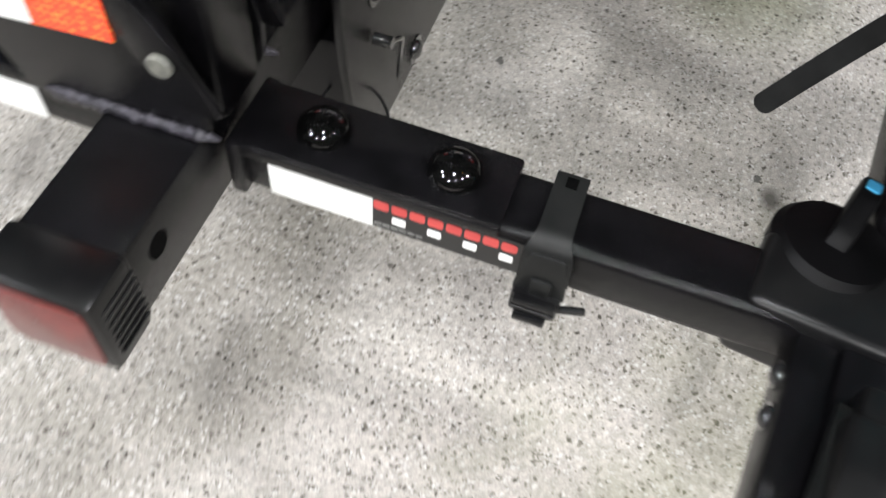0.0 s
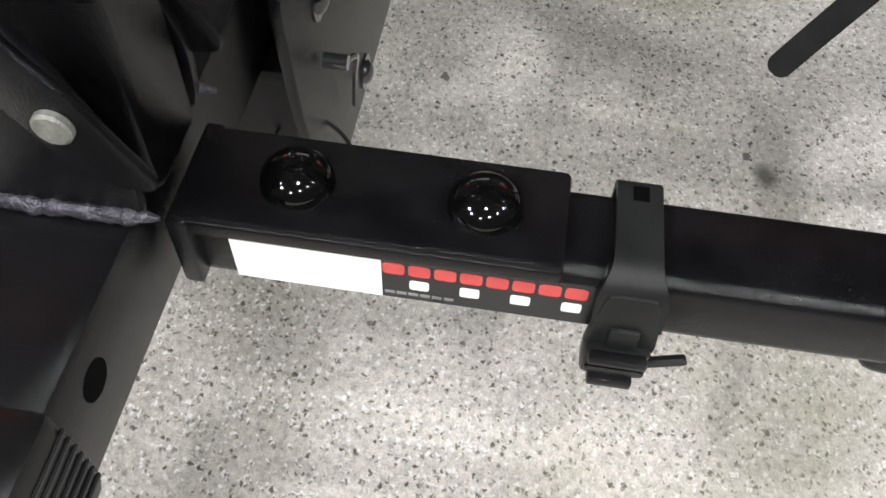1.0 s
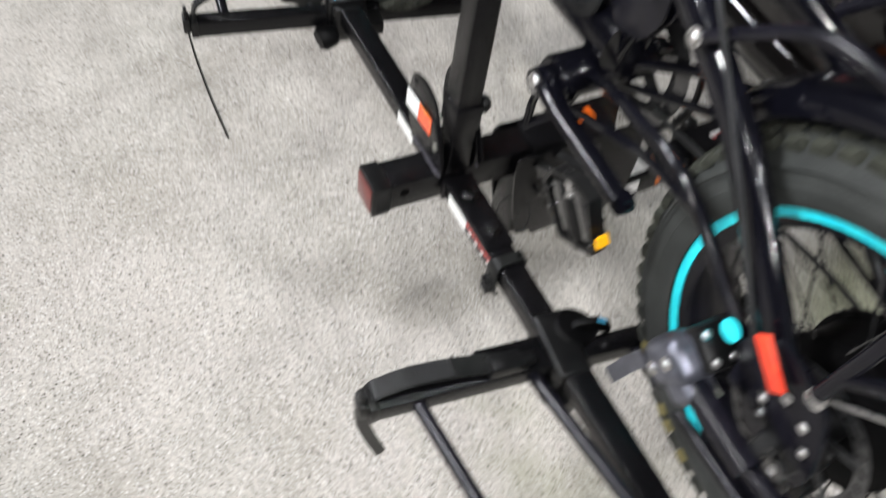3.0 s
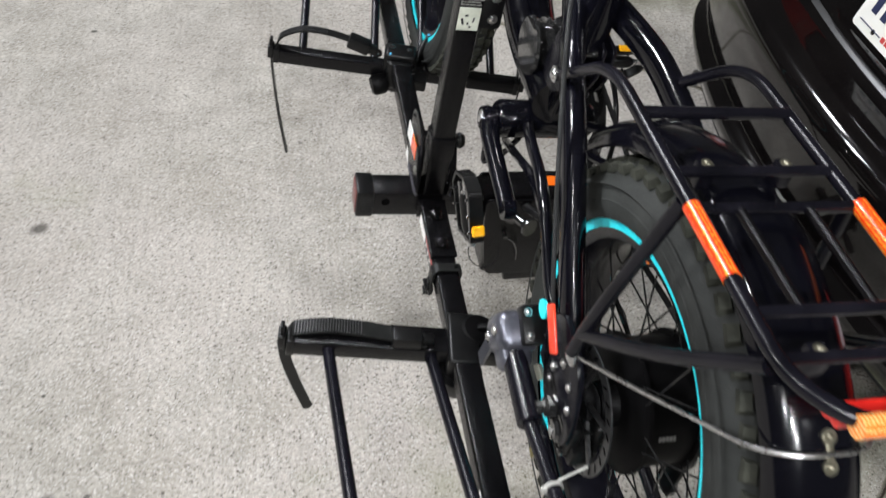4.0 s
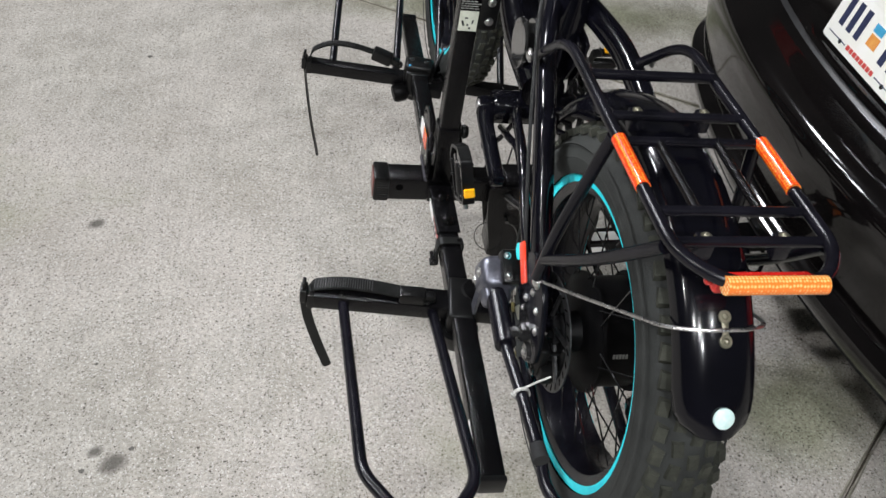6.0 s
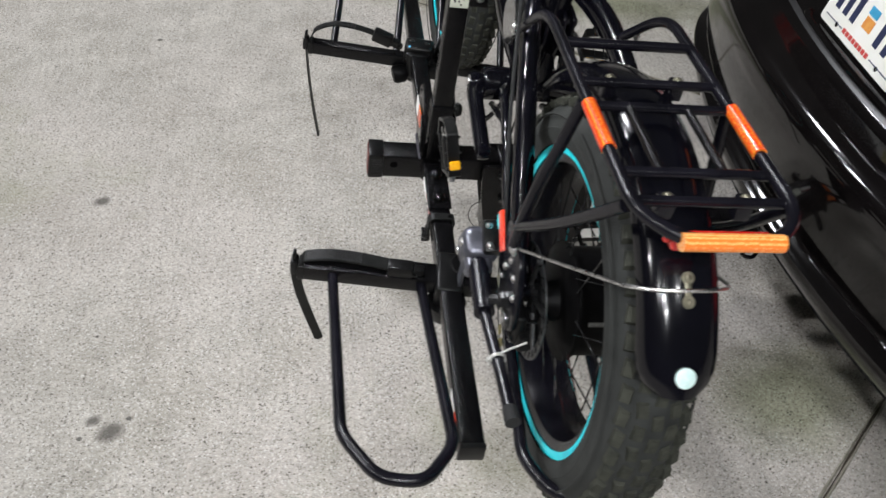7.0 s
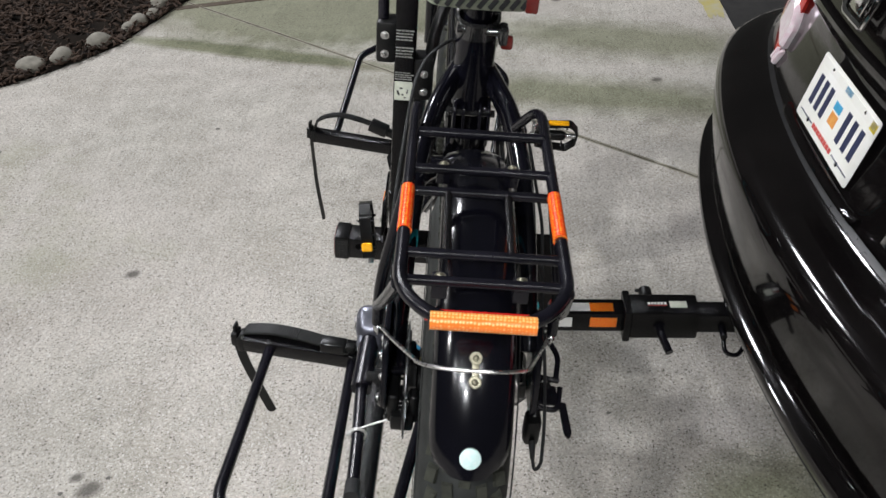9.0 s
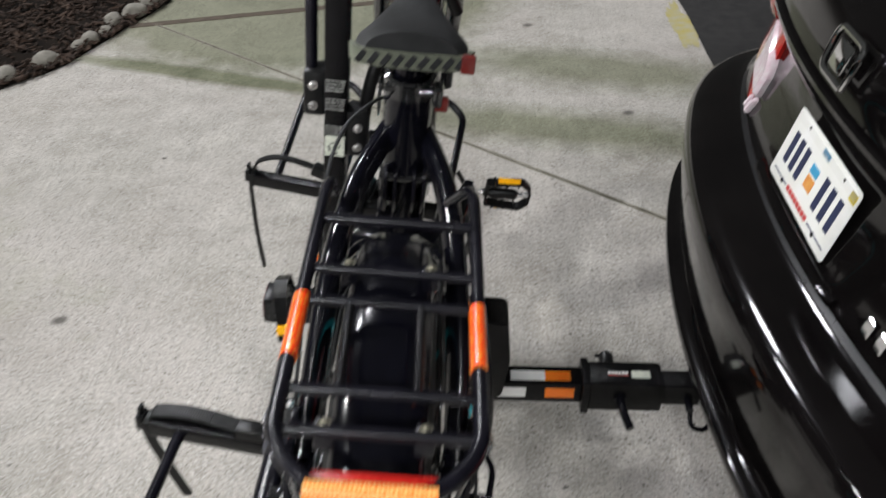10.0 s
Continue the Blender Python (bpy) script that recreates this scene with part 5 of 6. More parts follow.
part("stand_leg", tube([(-0.132, -0.01, -0.012), (-0.128, -0.10, -0.010), (-0.1265, -0.184, -0.008)], 0.0082, 14, 0.04), SATIN, stand)
part("stand_foot", merged(tube([(-0.1268, -0.168, -0.0085), (-0.1264, -0.190, -0.008)], (0.0092, 0.0100), 16, 0), rod((-0.136, -0.184, -0.008), (-0.117, -0.184, -0.008), 0.0035, 10)), RUBBER, stand)
for b, c in ((0.104, 0.008), (0.114, -0.016)):
    part("stand_screw", moved(bolt((0, 0, 0), 0.0055, 0.004, "x"), Matrix.Translation((-0.150, b, c)) @ pose(0, 0, 0, 0, 180, 0)), STEEL, stand)
part("cable_tie", merged(moved(lathe([(0.0098, -0.0022), (0.0112, -0.0022), (0.0112, 0.0022), (0.0098, 0.0022), (0.0098, -0.0022)], 18, "y"), Matrix.Translation((-0.1285, -0.092, -0.0105))), band([(-0.139, -0.094, -0.006), (-0.118, -0.088, 0.002), (-0.092, -0.082, 0.009)], 0.0026, 0.0012, (0, 1, 0), 0.01), box((-0.1430, -0.0968, -0.0110), (-0.1365, -0.0912, -0.0055), 0.001)), surf("clear_nylon", (0.34, 0.34, 0.32), (0.48, 0.48, 0.45), 0.3), stand, "pale nylon cable tie")

for s in (-1, 1):
    part("lower_stay", tube([(s * 0.045, 0.468, 0.0), (s * 0.066, 0.300, 0.078), (s * 0.090, 0.19, 0.112)], 0.0062, 10, 0.03), GLOSS, bike_frame)

# cranks, pedals, chain
BBX = (0, 0.460, 0.047)


def crank(s):
    e = (-0.100, 0.270, 0.045) if s < 0 else (0.112, 0.612, 0.056)
    arm = part("crank_arm", merged(tube([(s * 0.080, BBX[1], BBX[2]), (s * 0.090, BBX[1] + s * 0.04, BBX[2]), e], (0.0155, 0.0128), 16, 0.02, True, 0.75), moved(lathe([(0, -0.010), (0.017, -0.010), (0.019, 0), (0.017, 0.010), (0, 0.010)], 22), Matrix.Translation((s * 0.084, BBX[1], BBX[2]))), moved(lathe([(0, -0.008), (0.013, -0.008), (0.014, 0), (0.013, 0.008), (0, 0.008)], 20), Matrix.Translation(e))), GLOSS, bike, "glossy black crank arm")
    part("crank_bolt", moved(bolt((0, 0, 0), 0.009, 0.004, "x"), Matrix.Translation((s * 0.094, BBX[1], BBX[2])) @ (pose(0, 0, 0, 0, 180, 0) if s < 0 else Matrix())), STEEL, arm)
    # the outer pedal is folded up flat against its crank
    m = Matrix.Translation((0.180, 0.612, 0.050)) @ pose(0, 0, 0, -70, 0, 0) @ Matrix.Scale(0.80, 4) if s > 0 else Matrix.Translation((-0.150, 0.282, 0.042)) @ pose(0, 0, 0, -28, 0, 0) @ pose(0, 0, 0, 0, 82, 0) @ Matrix.Scale(0.88, 4)
    ped = part("pedal", moved(lathe([(0, -0.052), (0.009, -0.052), (0.010, -0.040), (0.0125, -0.030), (0.0125, 0.012), (0.010, 0.020), (0, 0.020)], 20), m if s > 0 else m @ pose(0, 0, 0, 0, 0, 180)), PLASTIC, bike, "black cage pedal with amber reflectors")
    part("spindle_cap", moved(lathe([(0, 0.0), (0.0095, 0.0), (0.0085, 0.004), (0, 0.0052)], 18), (m if s > 0 else m @ pose(0, 0, 0, 0, 0, 180)) @ Matrix.Translation((0.019, 0, 0))), STEEL, ped)
    outline2 = rounded([(-0.048, -0.036), (0.030, -0.046), (0.050, -0.022), (0.050, 0.022), (0.030, 0.046), (-0.048, 0.036)], 0.006)
    inner = rounded([(-0.043, -0.031), (0.027, -0.0405), (0.045, -0.020), (0.045, 0.020), (0.027, 0.0405), (-0.043, 0.031)], 0.005)
    cage, loops = bmesh.new(), []
    for ring, z in ((outline2, -0.010), (outline2, 0.010), (inner, 0.010), (inner, -0.010)):
        loops.append([cage.verts.new((x if s > 0 else -x, y, z)) for x, y in ring])
    for a, c in zip(loops, loops[1:] + loops[:1]):
        for k in range(len(a)):
            cage.faces.new((a[k], a[(k + 1) % len(a)], c[(k + 1) % len(a)], c[k]))
    bmesh.ops.recalc_face_normals(cage, faces=cage.faces)
    part("cage", moved(cage, m), PLASTIC, ped)
    if s < 0:
        part("pedal_body", moved(merged(box((-0.034, -0.030, -0.0075), (0.034, -0.012, 0.0075), 0.003), box((-0.034, 0.012, -0.0075), (0.034, 0.030, 0.0075), 0.003), box((-0.012, -0.034, -0.005), (0.004, 0.034, 0.005), 0.002), box((0.016, -0.036, -0.005), (0.026, 0.036, 0.005), 0.002)), m), DARKCHROME, ped)
    for b in (-0.038, 0.038):
        for x in (-0.03, -0.005, 0.02):
            part("pin", moved(rod((s * x, b, -0.0135), (s * x, b, 0.0135), 0.0022, 8), m), DARKCHROME, ped)
    for b in (-1, 1):
        if s < 0 and b < 0:
            part("pedal_reflector", moved(box((0.018, -0.0490, -0.0095), (0.034, -0.0440, 0.0095), 0.002, 1), m), AMBER, ped, "amber reflector")
            continue
        part("pedal_reflector", moved(box((-0.024, b * 0.0440 - 0.0016, -0.0075), (0.024, b * 0.0440 + 0.0016, 0.0075), 0.001, 1), m), AMBER, ped, "amber reflector")
    part("pedal_axle", moved(rod((-s * 0.062, 0, 0), (s * 0.05, 0, 0), 0.006), m), STEEL, ped)


crank(-1)
crank(1)
part("crank_brace", merged(tube([(-0.072, 0.472, 0.036), (-0.064, 0.490, -0.020), (-0.060, 0.494, -0.063), (-0.045, 0.462, -0.020), (-0.030, 0.455, 0.015)], 0.0058, 10, 0.008, True, 0.7)), GLOSS, bike_frame, "bent black brace under the crank")
part("chain_ring", merged(moved(lathe([(0.058, -0.002), (0.082, -0.002), (0.086, 0.0), (0.082, 0.002), (0.058, 0.002), (0.058, -0.002)], 52), Matrix.Translation((0.062, BBX[1], BBX[2]))), *[rod((0.062, BBX[1], BBX[2]), (0.062, BBX[1] + 0.07 * math.cos(q), BBX[2] + 0.07 * math.sin(q)), 0.007, 8) for q in (2 * math.pi * k / 5 for k in range(5))]), DARKCHROME, bike)
part("chain", merged(tube([(0.062, 0.453, 0.129), (0.068, 0.02, 0.045)], 0.004, 6, 0), tube([(0.062, 0.453, -0.042), (0.075, 0.0, -0.10), (0.072, -0.03, -0.06)], 0.004, 6, 0.02)), DARKCHROME, bike)
part("chain_guard", moved(lathe([(0.090, -0.001), (0.096, -0.003), (0.098, 0.0), (0.096, 0.004), (0.090, 0.002), (0.090, -0.001)], 40), Matrix.Translation((0.072, BBX[1], BBX[2]))), PLASTIC, bike)
part("cassette", merged(*[moved(lathe([(0, -0.001), (r, -0.001), (r, 0.001), (0, 0.001)], 30), Matrix.Translation((x, 0, 0))) for r, x in ((0.050, 0.060), (0.045, 0.064), (0.040, 0.068), (0.034, 0.072), (0.028, 0.076), (0.023, 0.080))]), STEEL, bike)
der = part("derailleur", merged(box((0.092, -0.054, -0.060), (0.114, -0.026, -0.014), 0.006), rod((0.104, -0.040, -0.016), (0.104, -0.008, 0.014), 0.008, 14), box((0.070, -0.050, -0.150), (0.076, -0.022, -0.050), 0.003)), PLASTIC, bike, "black rear derailleur")
for c in (-0.070, -0.135):
    part("jockey_wheel", moved(lathe([(0, -0.004), (0.018, -0.004), (0.020, 0), (0.018, 0.004), (0, 0.004)], 20), Matrix.Translation((0.0745, -0.034, c))), DARKCHROME, der)
part("cable_bush", rod((0.104, -0.056, -0.048), (0.104, -0.078, -0.056), 0.0052, 12, 0.0030), RUBBER, der)
guard = part("derailleur_guard", merged(tube([(0.104, 0.090, 0.036), (0.122, 0.062, 0.034), (0.137, 0.034, 0.026), (0.132, 0.004, 0.014)], 0.0040, 10, 0.012), tube([(0.098, 0.004, 0.018), (0.136, 0.000, 0.014)], 0.0040, 10, 0), tube([(0.098, -0.034, -0.002), (0.134, -0.036, -0.006), (0.138, -0.006, 0.008)], 0.0040, 10, 0.010)), SATIN, der, "bent steel derailleur guard")
part("guard_plate", slab(rounded([(0.100, -0.032), (0.132, -0.034), (0.134, 0.000), (0.102, 0.002)], 0.005), "z", 0.000, 0.004, 0.001), SATIN, guard)
part("guard_paddle", moved(slab(rounded([(-0.0050, 0.004), (0.0050, 0.004), (0.0062, -0.040), (0.0010, -0.048), (-0.0045, -0.040)], 0.004), "z", -0.003, 0.003, 0.001), Matrix.Translation((0.141, -0.028, -0.004)) @ pose(0, 0, 0, 20, 0, 8)), SATIN, guard)
part("shift_cable", tube([(0.104, -0.078, -0.056), (0.106, -0.096, -0.060), (0.114, -0.090, -0.052), (0.117, -0.055, -0.020), (0.114, 0.005, 0.04), (0.108, 0.05, 0.08), (0.104, 0.15, 0.165), (0.086, 0.28, 0.222)], 0.0024, 8, 0.02), RUBBER, der)


# ---- car: dark crossover, its rear towards the rack ----
# centre-line profile of the shell: height, rear edge x, half width, corner depth
SHELL = [(0.235, 0.815, 0.80, 0.44), (0.27, 0.752, 0.84, 0.47), (0.30, 0.720, 0.86, 0.48), (0.325, 0.706, 0.875, 0.48), (0.345, 0.699, 0.88, 0.48), (0.356, 0.697, 0.885, 0.48), (0.362, 0.699, 0.887, 0.48), (0.368, 0.708, 0.888, 0.48), (0.372, 0.720, 0.888, 0.48), (0.380, 0.727, 0.889, 0.48), (0.42, 0.721, 0.892, 0.48), (0.47, 0.713, 0.895, 0.48), (0.53, 0.706, 0.895, 0.48), (0.562, 0.705, 0.895, 0.48), (0.578, 0.709, 0.895, 0.48), (0.590, 0.717, 0.894, 0.48), (0.599, 0.730, 0.893, 0.48), (0.605, 0.747, 0.892, 0.48), (0.609, 0.770, 0.89, 0.48),
         (0.613, 0.795, 0.885, 0.47), (0.617, 0.810, 0.885, 0.46), (0.628, 0.824, 0.88, 0.45), (0.66, 0.842, 0.88, 0.44), (0.72, 0.862, 0.885, 0.44), (0.79, 0.880, 0.89, 0.44), (0.815, 0.875, 0.89, 0.44), (0.832, 0.850, 0.89, 0.44), (0.86, 0.840, 0.89, 0.44), (0.885, 0.837, 0.89, 0.44), (0.93, 0.846, 0.885, 0.44), (1.00, 0.872, 0.88, 0.44), (1.06, 0.905, 0.865, 0.45)]
CABIN = [(1.06, 0.912, 0.86, 0.45), (1.12, 0.945, 0.835, 0.52), (1.30, 1.08, 0.765, 0.48), (1.46, 1.20, 0.70, 0.44), (1.53, 1.22, 0.67, 0.42), (1.58, 1.28, 0.62, 0.40), (1.61, 1.50, 0.50, 0.36)]
FRONT = 5.15


def set_back(y, half, deep):
    """How far the rear of the car draws back at a side: a flat bow with tight corners."""
    u = min(1.0, abs(y) / half)
    return 0.228 * y * y + (deep - 0.228 * half * half) * (1 - math.sqrt(max(0.0, 1 - u ** 10)))


def outline(x0, half, deep, front, nd, n=44):
    """Plan of the shell at one height: rear arc, side, nose arc."""
    pts = []
    for k in range(n + 1):
        y = half * math.sin(math.pi * (k / n - 0.5))
        pts.append((x0 + set_back(y, half, deep), y))
    for k in range(1, 10):
        pts.append((x0 + deep + (front - nd - x0 - deep) * k / 10, half))
    for k in range(n + 1):
        y = half * math.cos(math.pi * k / n)
        pts.append((front - nd * (1 - math.sqrt(max(0.0, 1 - (y / half) ** 2))), y))
    for k in range(9, 0, -1):
        pts.append((x0 + deep + (front - nd - x0 - deep) * k / 10, -half))
    return pts


def shell(rows, top=True, bottom=True, fronts=None, smooth=True):
    bm, rings = bmesh.new(), []
    for i, (z, x0, half, deep) in enumerate(rows):
        f = FRONT if fronts is None else fronts[i]
        rings.append([bm.verts.new((x, y, z)) for x, y in outline(x0, half, deep, f, 0.9)])
    for a, b in zip(rings, rings[1:]):
        for j in range(len(a)):
            bm.faces.new((a[j], a[(j + 1) % len(a)], b[(j + 1) % len(b)], b[j]))
    if bottom:
        bm.faces.new(rings[0][::-1])
    if top:
        bm.faces.new(rings[-1])
    bmesh.ops.recalc_face_normals(bm, faces=bm.faces)
    return bm


car = thing("car", Matrix(), "glossy black crossover car, seen from its rear, parked on the drive", "car")
noses = [5.0 - max(0, z - 0.7) * 1.1 if z > 0.55 else 5.1 for z, *_ in SHELL]
body = part("body", shell(SHELL, True, True, noses), CARPAINT, car, "glossy black painted body")
part("cabin", shell(CABIN, True, False, [3.75, 3.62, 3.25, 2.95, 2.85, 2.75, 2.5]), GLASSDARK, car, "dark tinted windows and roof pillars")
part("roof", shell([(1.575, 1.20, 0.64, 0.42), (1.60, 1.17, 0.645, 0.42), (1.635, 1.28, 0.58, 0.40), (1.655, 1.60, 0.42, 0.30)], True, True, [2.8, 2.82, 2.7, 2.4]), CARPAINT, car)


def x_at(z, y):
    """Rear surface of the body at a height and a side."""
    for (z0, x0, h0, d0), (z1, x1, h1, d1) in zip(SHELL, SHELL[1:]):
        if z0 <= z <= z1:
            k = (z - z0) / (z1 - z0)
            x, h, d = x0 + (x1 - x0) * k, h0 + (h1 - h0) * k, d0 + (d1 - d0) * k
            return x + set_back(y, h, d)
    return SHELL[-1][1]


def skin(y0, y1, z0, z1, off, thick, ny=18, nz=10, edge=None):
    """A curved panel lying on the rear of the body. edge(q, r): shifts its height limits."""
    bm = bmesh.new()
    outer, inner = [], []
    for i in range(ny + 1):
        q = i / ny
        y = y0 + (y1 - y0) * q
        lo, hi = (z0, z1) if edge is None else edge(q)
        co, ci = [], []
        for j in range(nz + 1):
            z = lo + (hi - lo) * j / nz
            x = x_at(z, y)
            r = min(i, ny - i, j, nz - j)
            o = off * (0.55 if r == 0 else 1.0)
            co.append(bm.verts.new((x - o, y, z)))
            ci.append(bm.verts.new((x + thick, y, z)))
        outer.append(co)
        inner.append(ci)
    for g in (outer, inner):
        for a, b in zip(g, g[1:]):
            for j in range(nz):
                bm.faces.new((a[j], a[j + 1], b[j + 1], b[j]))
    for a, b in ((outer[0], inner[0]), (outer[-1], inner[-1]), ([c[0] for c in outer], [c[0] for c in inner]), ([c[-1] for c in outer], [c[-1] for c in inner])):
        for j in range(len(a) - 1):
            bm.faces.new((a[j], a[j + 1], b[j + 1], b[j]))
    bmesh.ops.recalc_face_normals(bm, faces=bm.faces)
    return bm


# lower cladding, bright lip of the bumper, gap of the tailgate
part("bumper_cladding", skin(-0.80, 0.80, 0.245, 0.300, 0.004, 0.02, 40, 6), CLAD, body, "matt black lower bumper cladding")
part("tailgate_gap", skin(-0.66, 0.66, 0.622, 0.630, 0.0012, 0.004, 40, 2), STICKER, body)
part("gate_crease", skin(-0.60, 0.60, 0.868, 0.886, 0.010, 0.006, 40, 4), CARPAINT, body)
for s in (-1, 1):
    a, b = sorted((s * 0.45, s * 0.80))
    lamp_red = part("tail_lamp", skin(a, b, 0.635, 0.90, 0.014, 0.01, 16, 12, (lambda q, s=s: ((0.64 + 0.05 * (q if s > 0 else 1 - q)), 0.90))), TAIL_RED, car, "red and clear tail lamp")
    a, b = sorted((s * 0.425, s * 0.565))
    part("clear_lens", skin(a, b, 0.672, 0.79, 0.022, 0.004, 12, 10, (lambda q, s=s: (0.672 + 0.012 * (q if s > 0 else 1 - q), 0.715 + 0.085 * (q if s > 0 else 1 - q) ** 0.6))), TAIL_CLEAR, lamp_red, "clear reversing lens")
    for near in (0.425, 0.450):
        a, b = sorted((s * near, s * (near + 0.016)))
        part("clear_lens", skin(a, b, 0.636, 0.664, 0.014, 0.004, 6, 6), TAIL_CLEAR, lamp_red, "small clear lower lens")

# number plate in its recess
PL = Matrix.Translation((0.857, 0.022, 0.720)) @ pose(0, 0, 0, 0, 14, 0) @ Matrix.Diagonal((1, 0.98, 0.90, 1))
plate = part("number_plate", slab(rounded([(-0.1475, -0.0735), (0.1475, -0.0735), (0.1475, 0.0735), (-0.1475, 0.0735)], 0.010), "x", -0.004, -0.0025, 0.0004), PLATEW, car, "white number plate with dark characters hidden as bars", PL)
X0, X1 = -0.0052, -0.0040
for y in (0.112, 0.082, 0.052, -0.046, -0.078, -0.110):
    part("character_bar", box((X0, y - 0.0085, -0.032), (X1, y + 0.0085, 0.034), 0.0004, 1), INKBLUE, plate, "dark blue bar in place of a character")
part("plate_band", box((X0, -0.138, 0.050), (X1, 0.138, 0.066)), PLATEW, plate)
part("plate_scene", box((X0, -0.012, 0.008), (X1, 0.020, 0.026), 0.0004, 1), INKSKY, plate)
part("plate_title", box((X0, -0.02, 0.052), (X1, 0.012, 0.064)), INKSKY, plate)
part("plate_flower", merged(box((X0, -0.014, -0.022), (X1, 0.018, 0.004), 0.0004, 1)), INKORANGE, plate)
part("plate_motto", merged(*[box((X0, 0.048 - k * 0.0135, -0.060), (X1, 0.058 - k * 0.0135, -0.050)) for k in range(8)]), INKRED, plate)
for ya, yb in ((-0.132, -0.055), (0.064, 0.132)):
    part("plate_line", box((X0, ya, -0.0565), (X1, yb, -0.0545)), INKBLUE, plate)
part("plate_tag", box((X0, -0.140, 0.046), (X1, -0.118, 0.064)), surf("yellow_tag", (0.75, 0.6, 0.05), (0.85, 0.7, 0.1), 0.4), plate)
for y in (0.085, -0.085):
    for z in (0.060, -0.058):
        part("plate_screw", moved(bolt((0, 0, 0), 0.004, 0.003, "x"), Matrix.Translation((X1, y, z)) @ pose(0, 0, 0, 0, 180, 0)), DARKCHROME, plate)
part("plate_shelf", skin(-0.20, 0.22, 0.635, 0.648, 0.016, 0.01, 20, 3), CARPAINT, body)

# emblem and model name, as plain shapes
EM = Matrix.Translation((0.846, 0.005, 0.945)) @ pose(0, 0, 0, 0, 16, 0)
part("emblem", tube([(-0.01, -0.045, -0.034), (-0.01, 0.045, -0.034), (-0.01, 0.050, 0.034), (-0.01, -0.050, 0.034), (-0.01, -0.045, -0.034)], 0.0055, 10, 0.02), CHROME, car, "plain chrome badge ring", EM)
part("emblem_bar", box((-0.014, -0.026, -0.022), (-0.008, 0.026, 0.022), 0.003), CHROME, car, "", EM)
part("model_name", merged(*[moved(box((-0.003, -0.011, -0.014), (0.003, 0.011, 0.014), 0.002, 1), Matrix.Translation((x_at(0.66, y) - 0.002, y, 0.66)) @ pose(0, 0, 0, 0, 15, 0)) for y in (-0.275, -0.31, -0.345, -0.38)]), CHROME, car, "chrome letters hidden as plain bars")
# wheels
for x in (1.62, 4.30):
    for s in (-1, 1):
        w = part("car_wheel", moved(lathe([(0.20, -0.10), (0.30, -0.105), (0.335, -0.085), (0.34, -0.04), (0.34, 0.04), (0.335, 0.085), (0.30, 0.105), (0.20, 0.10)], 44, "y"), Matrix.Translation((x, s * 0.80, 0.34))), RUBBER, car)
        part("car_rim", moved(merged(lathe([(0, 0.07), (0.03, 0.085), (0.20, 0.075), (0.21, 0.10), (0.195, 0.105), (0.0, 0.09)], 40, "y"), *[rod((0, 0.10, 0), (0.19 * math.cos(a), 0.10, 0.19 * math.sin(a)), 0.02, 8) for a in (2 * math.pi * k / 5 for k in range(5))]), Matrix.Translation((x, s * 0.80, 0.34)) @ (Matrix() if s > 0 else pose(0, 0, 0, 180, 0, 0))), ALLOY, w)
        part("arch_trim", moved(lathe([(0.355, 0.88), (0.40, 0.905), (0.405, 0.915), (0.365, 0.915), (0.355, 0.88)], 30, "y", (0, math.pi)) if s > 0 else lathe([(0.355, -0.88), (0.40, -0.905), (0.405, -0.915), (0.365, -0.915), (0.355, -0.88)], 30, "y", (0, math.pi)), Matrix.Translation((x, 0, 0.34))), CLAD, car)
part("hitch_receiver", merged(box((0.845, YB - 0.033, 0.205), (1.06, YB + 0.033, 0.275), 0.005), box((0.835, YB - 0.040, 0.198), (0.855, YB + 0.040, 0.282), 0.004), box((0.98, -0.5, 0.215), (1.05, 0.5, 0.275), 0.008)), POWDER, car)

# ---- planting bed behind the drive, edged with stones ----
EDGE = [(-2.9, 0.75), (-2.2, 1.28), (-1.75, 1.62), (-1.58, 1.78), (-1.42, 1.99), (-1.30, 2.38), (-1.22, 2.62), (-1.1, 3.1), (-0.95, 4.2)]


def edge_at(s):
    """A place along the bed's edge, and the way out of the bed."""
    P = [Vector(p) for p in EDGE]
    for a, b in zip(P, P[1:]):
        l = (b - a).length
        if s <= l:
            d = (b - a).normalized()
            return a + d * s, Vector((d.y, -d.x))
        s -= l
    d = (P[-1] - P[-2]).normalized()
    return P[-1], Vector((d.y, -d.x))


rng = random.Random(7)
bed_bm = bmesh.new()
prev = None
for k in range(60):
    p, n = edge_at(k * 0.078)
    row = []
    for j, (out, z) in enumerate(((0.02, 0.002), (-0.03, 0.018), (-0.12, 0.045), (-0.5, 0.075), (-1.2, 0.09), (-3.5, 0.09))):
        q = p + n * out
        row.append(bed_bm.verts.new((q.x, q.y, z + 0.012 * noise.noise((q.x * 9, q.y * 9, 1)))))
    if prev:
        for j in range(5):
            bed_bm.faces.new((prev[j], row[j], row[j + 1], prev[j + 1]))
    prev = row
bmesh.ops.recalc_face_normals(bed_bm, faces=bed_bm.faces)
tagged(new("planting_bed", mesh_of("planting_bed", bed_bm, SOIL, 60)), "dark soil bed beside the drive", "planting bed", "", "structure")

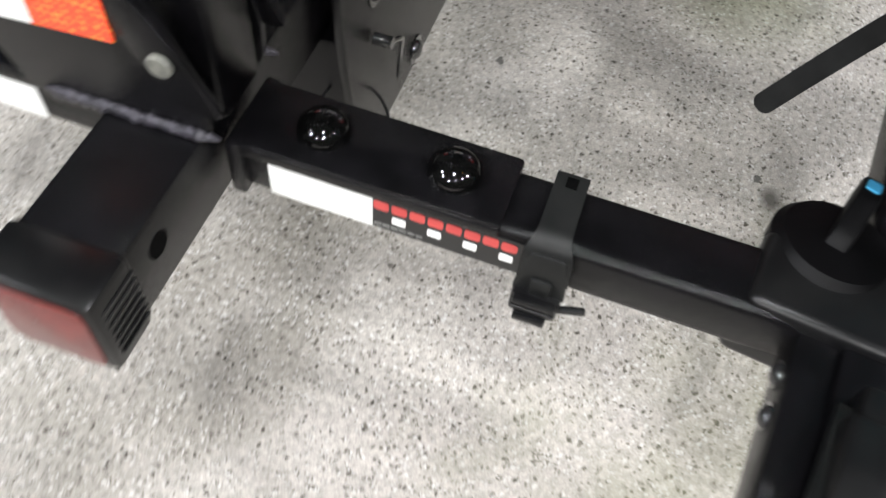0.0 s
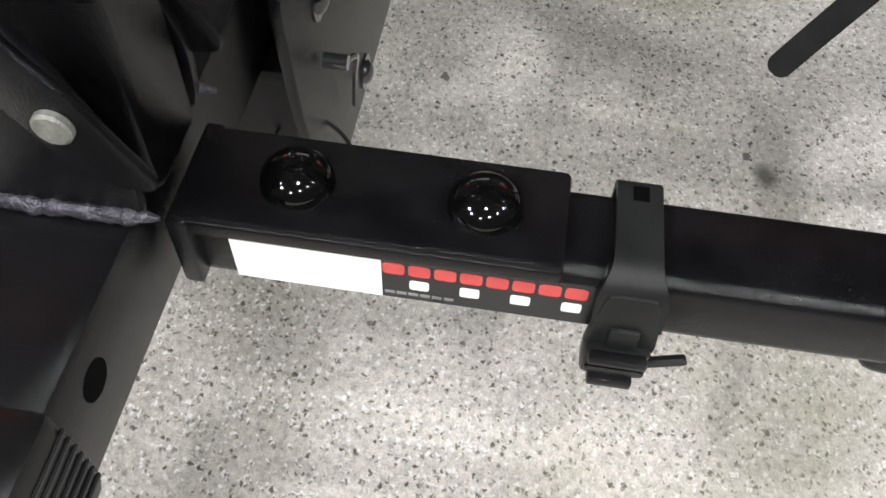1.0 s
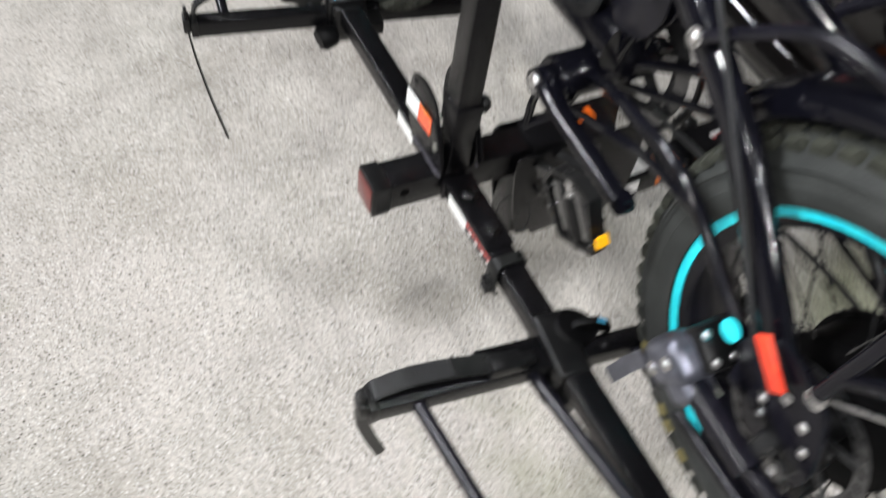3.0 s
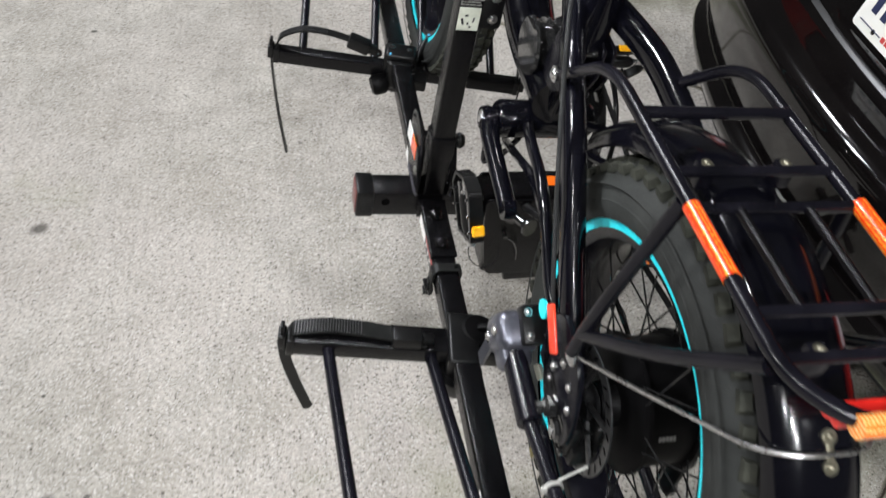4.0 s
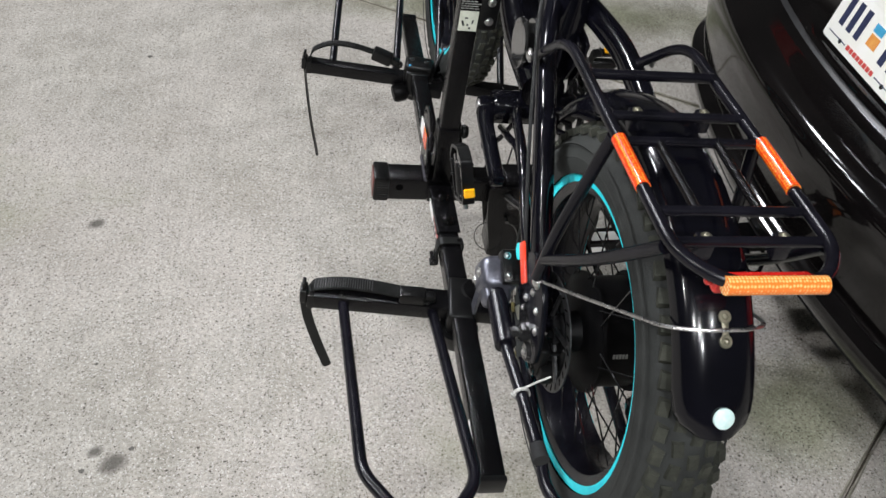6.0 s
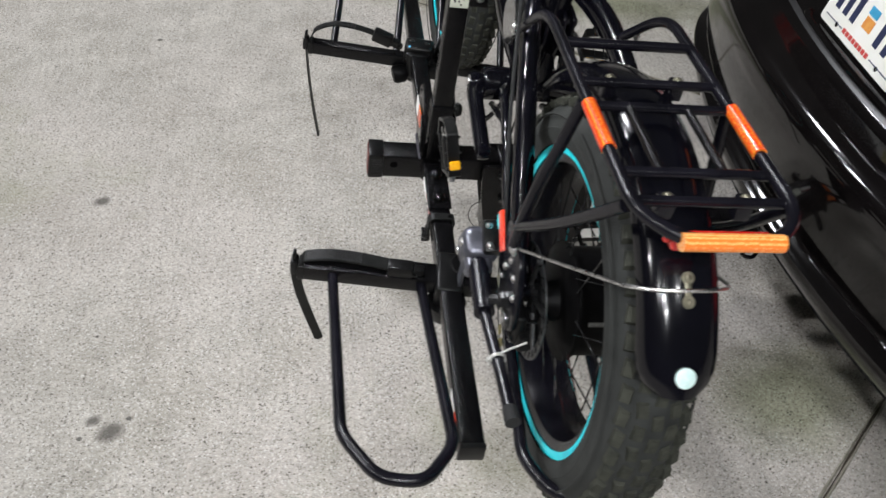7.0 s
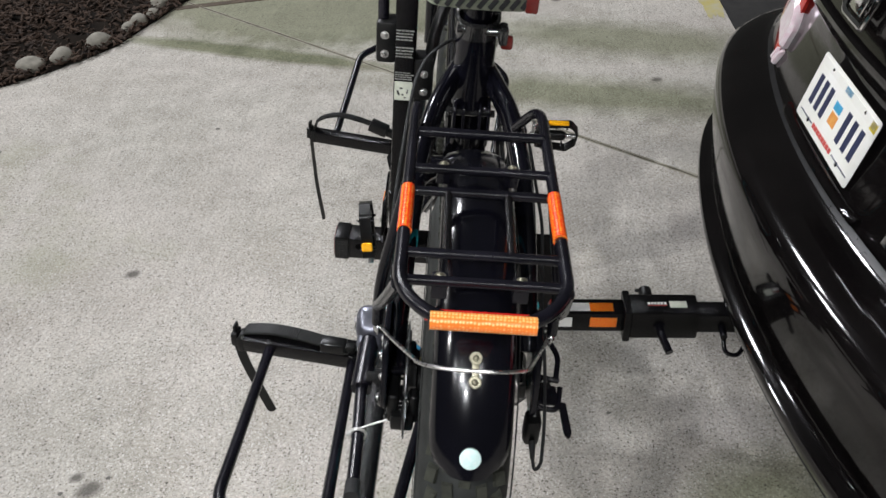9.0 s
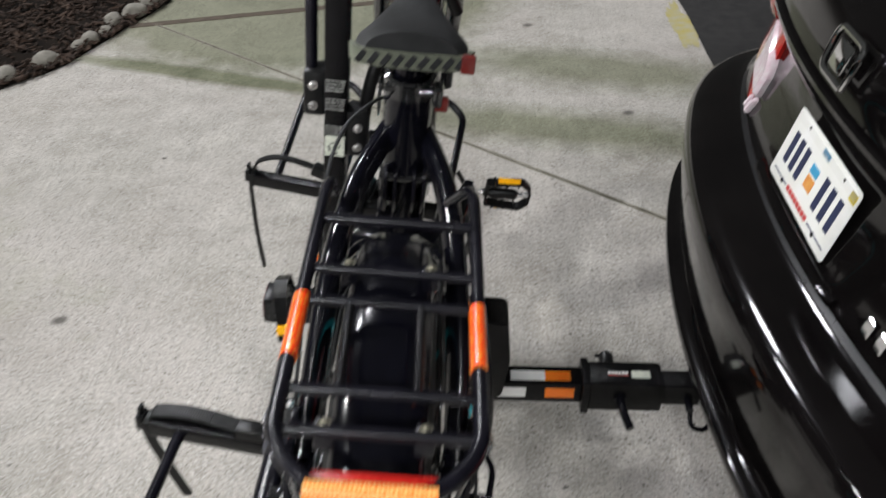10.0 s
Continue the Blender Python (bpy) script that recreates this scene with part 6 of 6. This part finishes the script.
chips = bmesh.new()
for k in range(9000):
    p, n = edge_at(rng.uniform(0.2, 4.4))
    d = abs(rng.gauss(0, 0.55)) + 0.0
    q = p - n * (d - 0.03)
    z = min(0.09, 0.012 + 0.16 * d) + rng.uniform(0.0, 0.014)
    l, w, t = rng.uniform(0.006, 0.028), rng.uniform(0.002, 0.008), rng.uniform(0.001, 0.004)
    m = Matrix.Translation((q.x, q.y, z)) @ Euler((rng.uniform(-0.5, 0.5), rng.uniform(-0.5, 0.5), rng.uniform(0, 6.3))).to_matrix().to_4x4()
    v = [chips.verts.new(m @ Vector(c)) for c in ((-l, -w, -t), (l, -w * 0.6, -t), (l * 0.9, w, -t), (-l * 0.8, w * 0.7, -t), (-l * 0.9, -w * 0.8, t), (l * 0.9, -w * 0.5, t), (l * 0.8, w * 0.8, t), (-l * 0.7, w * 0.5, t))]
    for f in ((4, 5, 6, 7), (0, 1, 5, 4), (1, 2, 6, 5), (2, 3, 7, 6), (3, 0, 4, 7)):
        chips.faces.new([v[i] for i in f])
tagged(new("mulch", mesh_of("mulch", chips, MULCH)), "scattered dark bark mulch chips over the bed", "mulch", "", "stuff")


def edging_stone(s, r, seed):
    bm = bmesh.new()
    bmesh.ops.create_icosphere(bm, subdivisions=3, radius=1)
    for v in bm.verts:
        d = 1 + 0.22 * noise.noise(v.co * 1.3 + Vector((seed, 0, 0))) + 0.06 * noise.noise(v.co * 4 + Vector((0, seed, 0)))
        v.co = Vector((v.co.x * r * 1.25 * d, v.co.y * r * 0.85 * d, max(-0.4, v.co.z) * r * 0.72 * d))
    p, n = edge_at(s)
    ob = new("edging_stone", mesh_of("edging_stone", bm, STONE, 60))
    q = p - n * (0.01 + r * 0.4 + rng.uniform(0.0, 0.03))
    ob.matrix_basis = Matrix.Translation((q.x, q.y, r * 0.22 + 0.010)) @ pose(0, 0, 0, 0, 0, math.degrees(math.atan2(n.y, n.x)) + 90 + rng.uniform(-20, 20))
    return tagged(ob, "rounded grey-tan edging stone, half sunk beside the mulch", "stone", "stones edging the bed")


s = 1.60
while s < 3.6:
    r = rng.choice((0.022, 0.034, 0.042, 0.048, 0.052))
    edging_stone(s, r, rng.uniform(0, 50))
    s += r * 2.3 + rng.choice((0.0, 0.01, 0.02, 0.07))

# far side of the drive: worn yellow paint and the dark road beyond
blotch("yellow_paint", (1.22, 2.50), 0.05, 0.30, 4.0, "worn patch of yellow paint on the concrete", YELLOW, 0.0018, 60, 0.6)

# strip of dark asphalt past the painted edge
strip = bmesh.new()
rows = []
for k in range(40):
    y = 2.00 + k * 0.08
    o = 0.02 * noise.noise((y * 3, 2, 5))
    rows.append([strip.verts.new((1.27 + o, y, 0.003)), strip.verts.new((1.36 + o, y, 0.006)), strip.verts.new((4.5, y, 0.008))])
for a, b in zip(rows, rows[1:]):
    for j in range(2):
        strip.faces.new((a[j], a[j + 1], b[j + 1], b[j]))
bmesh.ops.recalc_face_normals(strip, faces=strip.faces)
tagged(new("road", mesh_of("road", strip, ASPHALT)), "dark asphalt strip beyond the painted edge of the drive", "road", "", "structure")
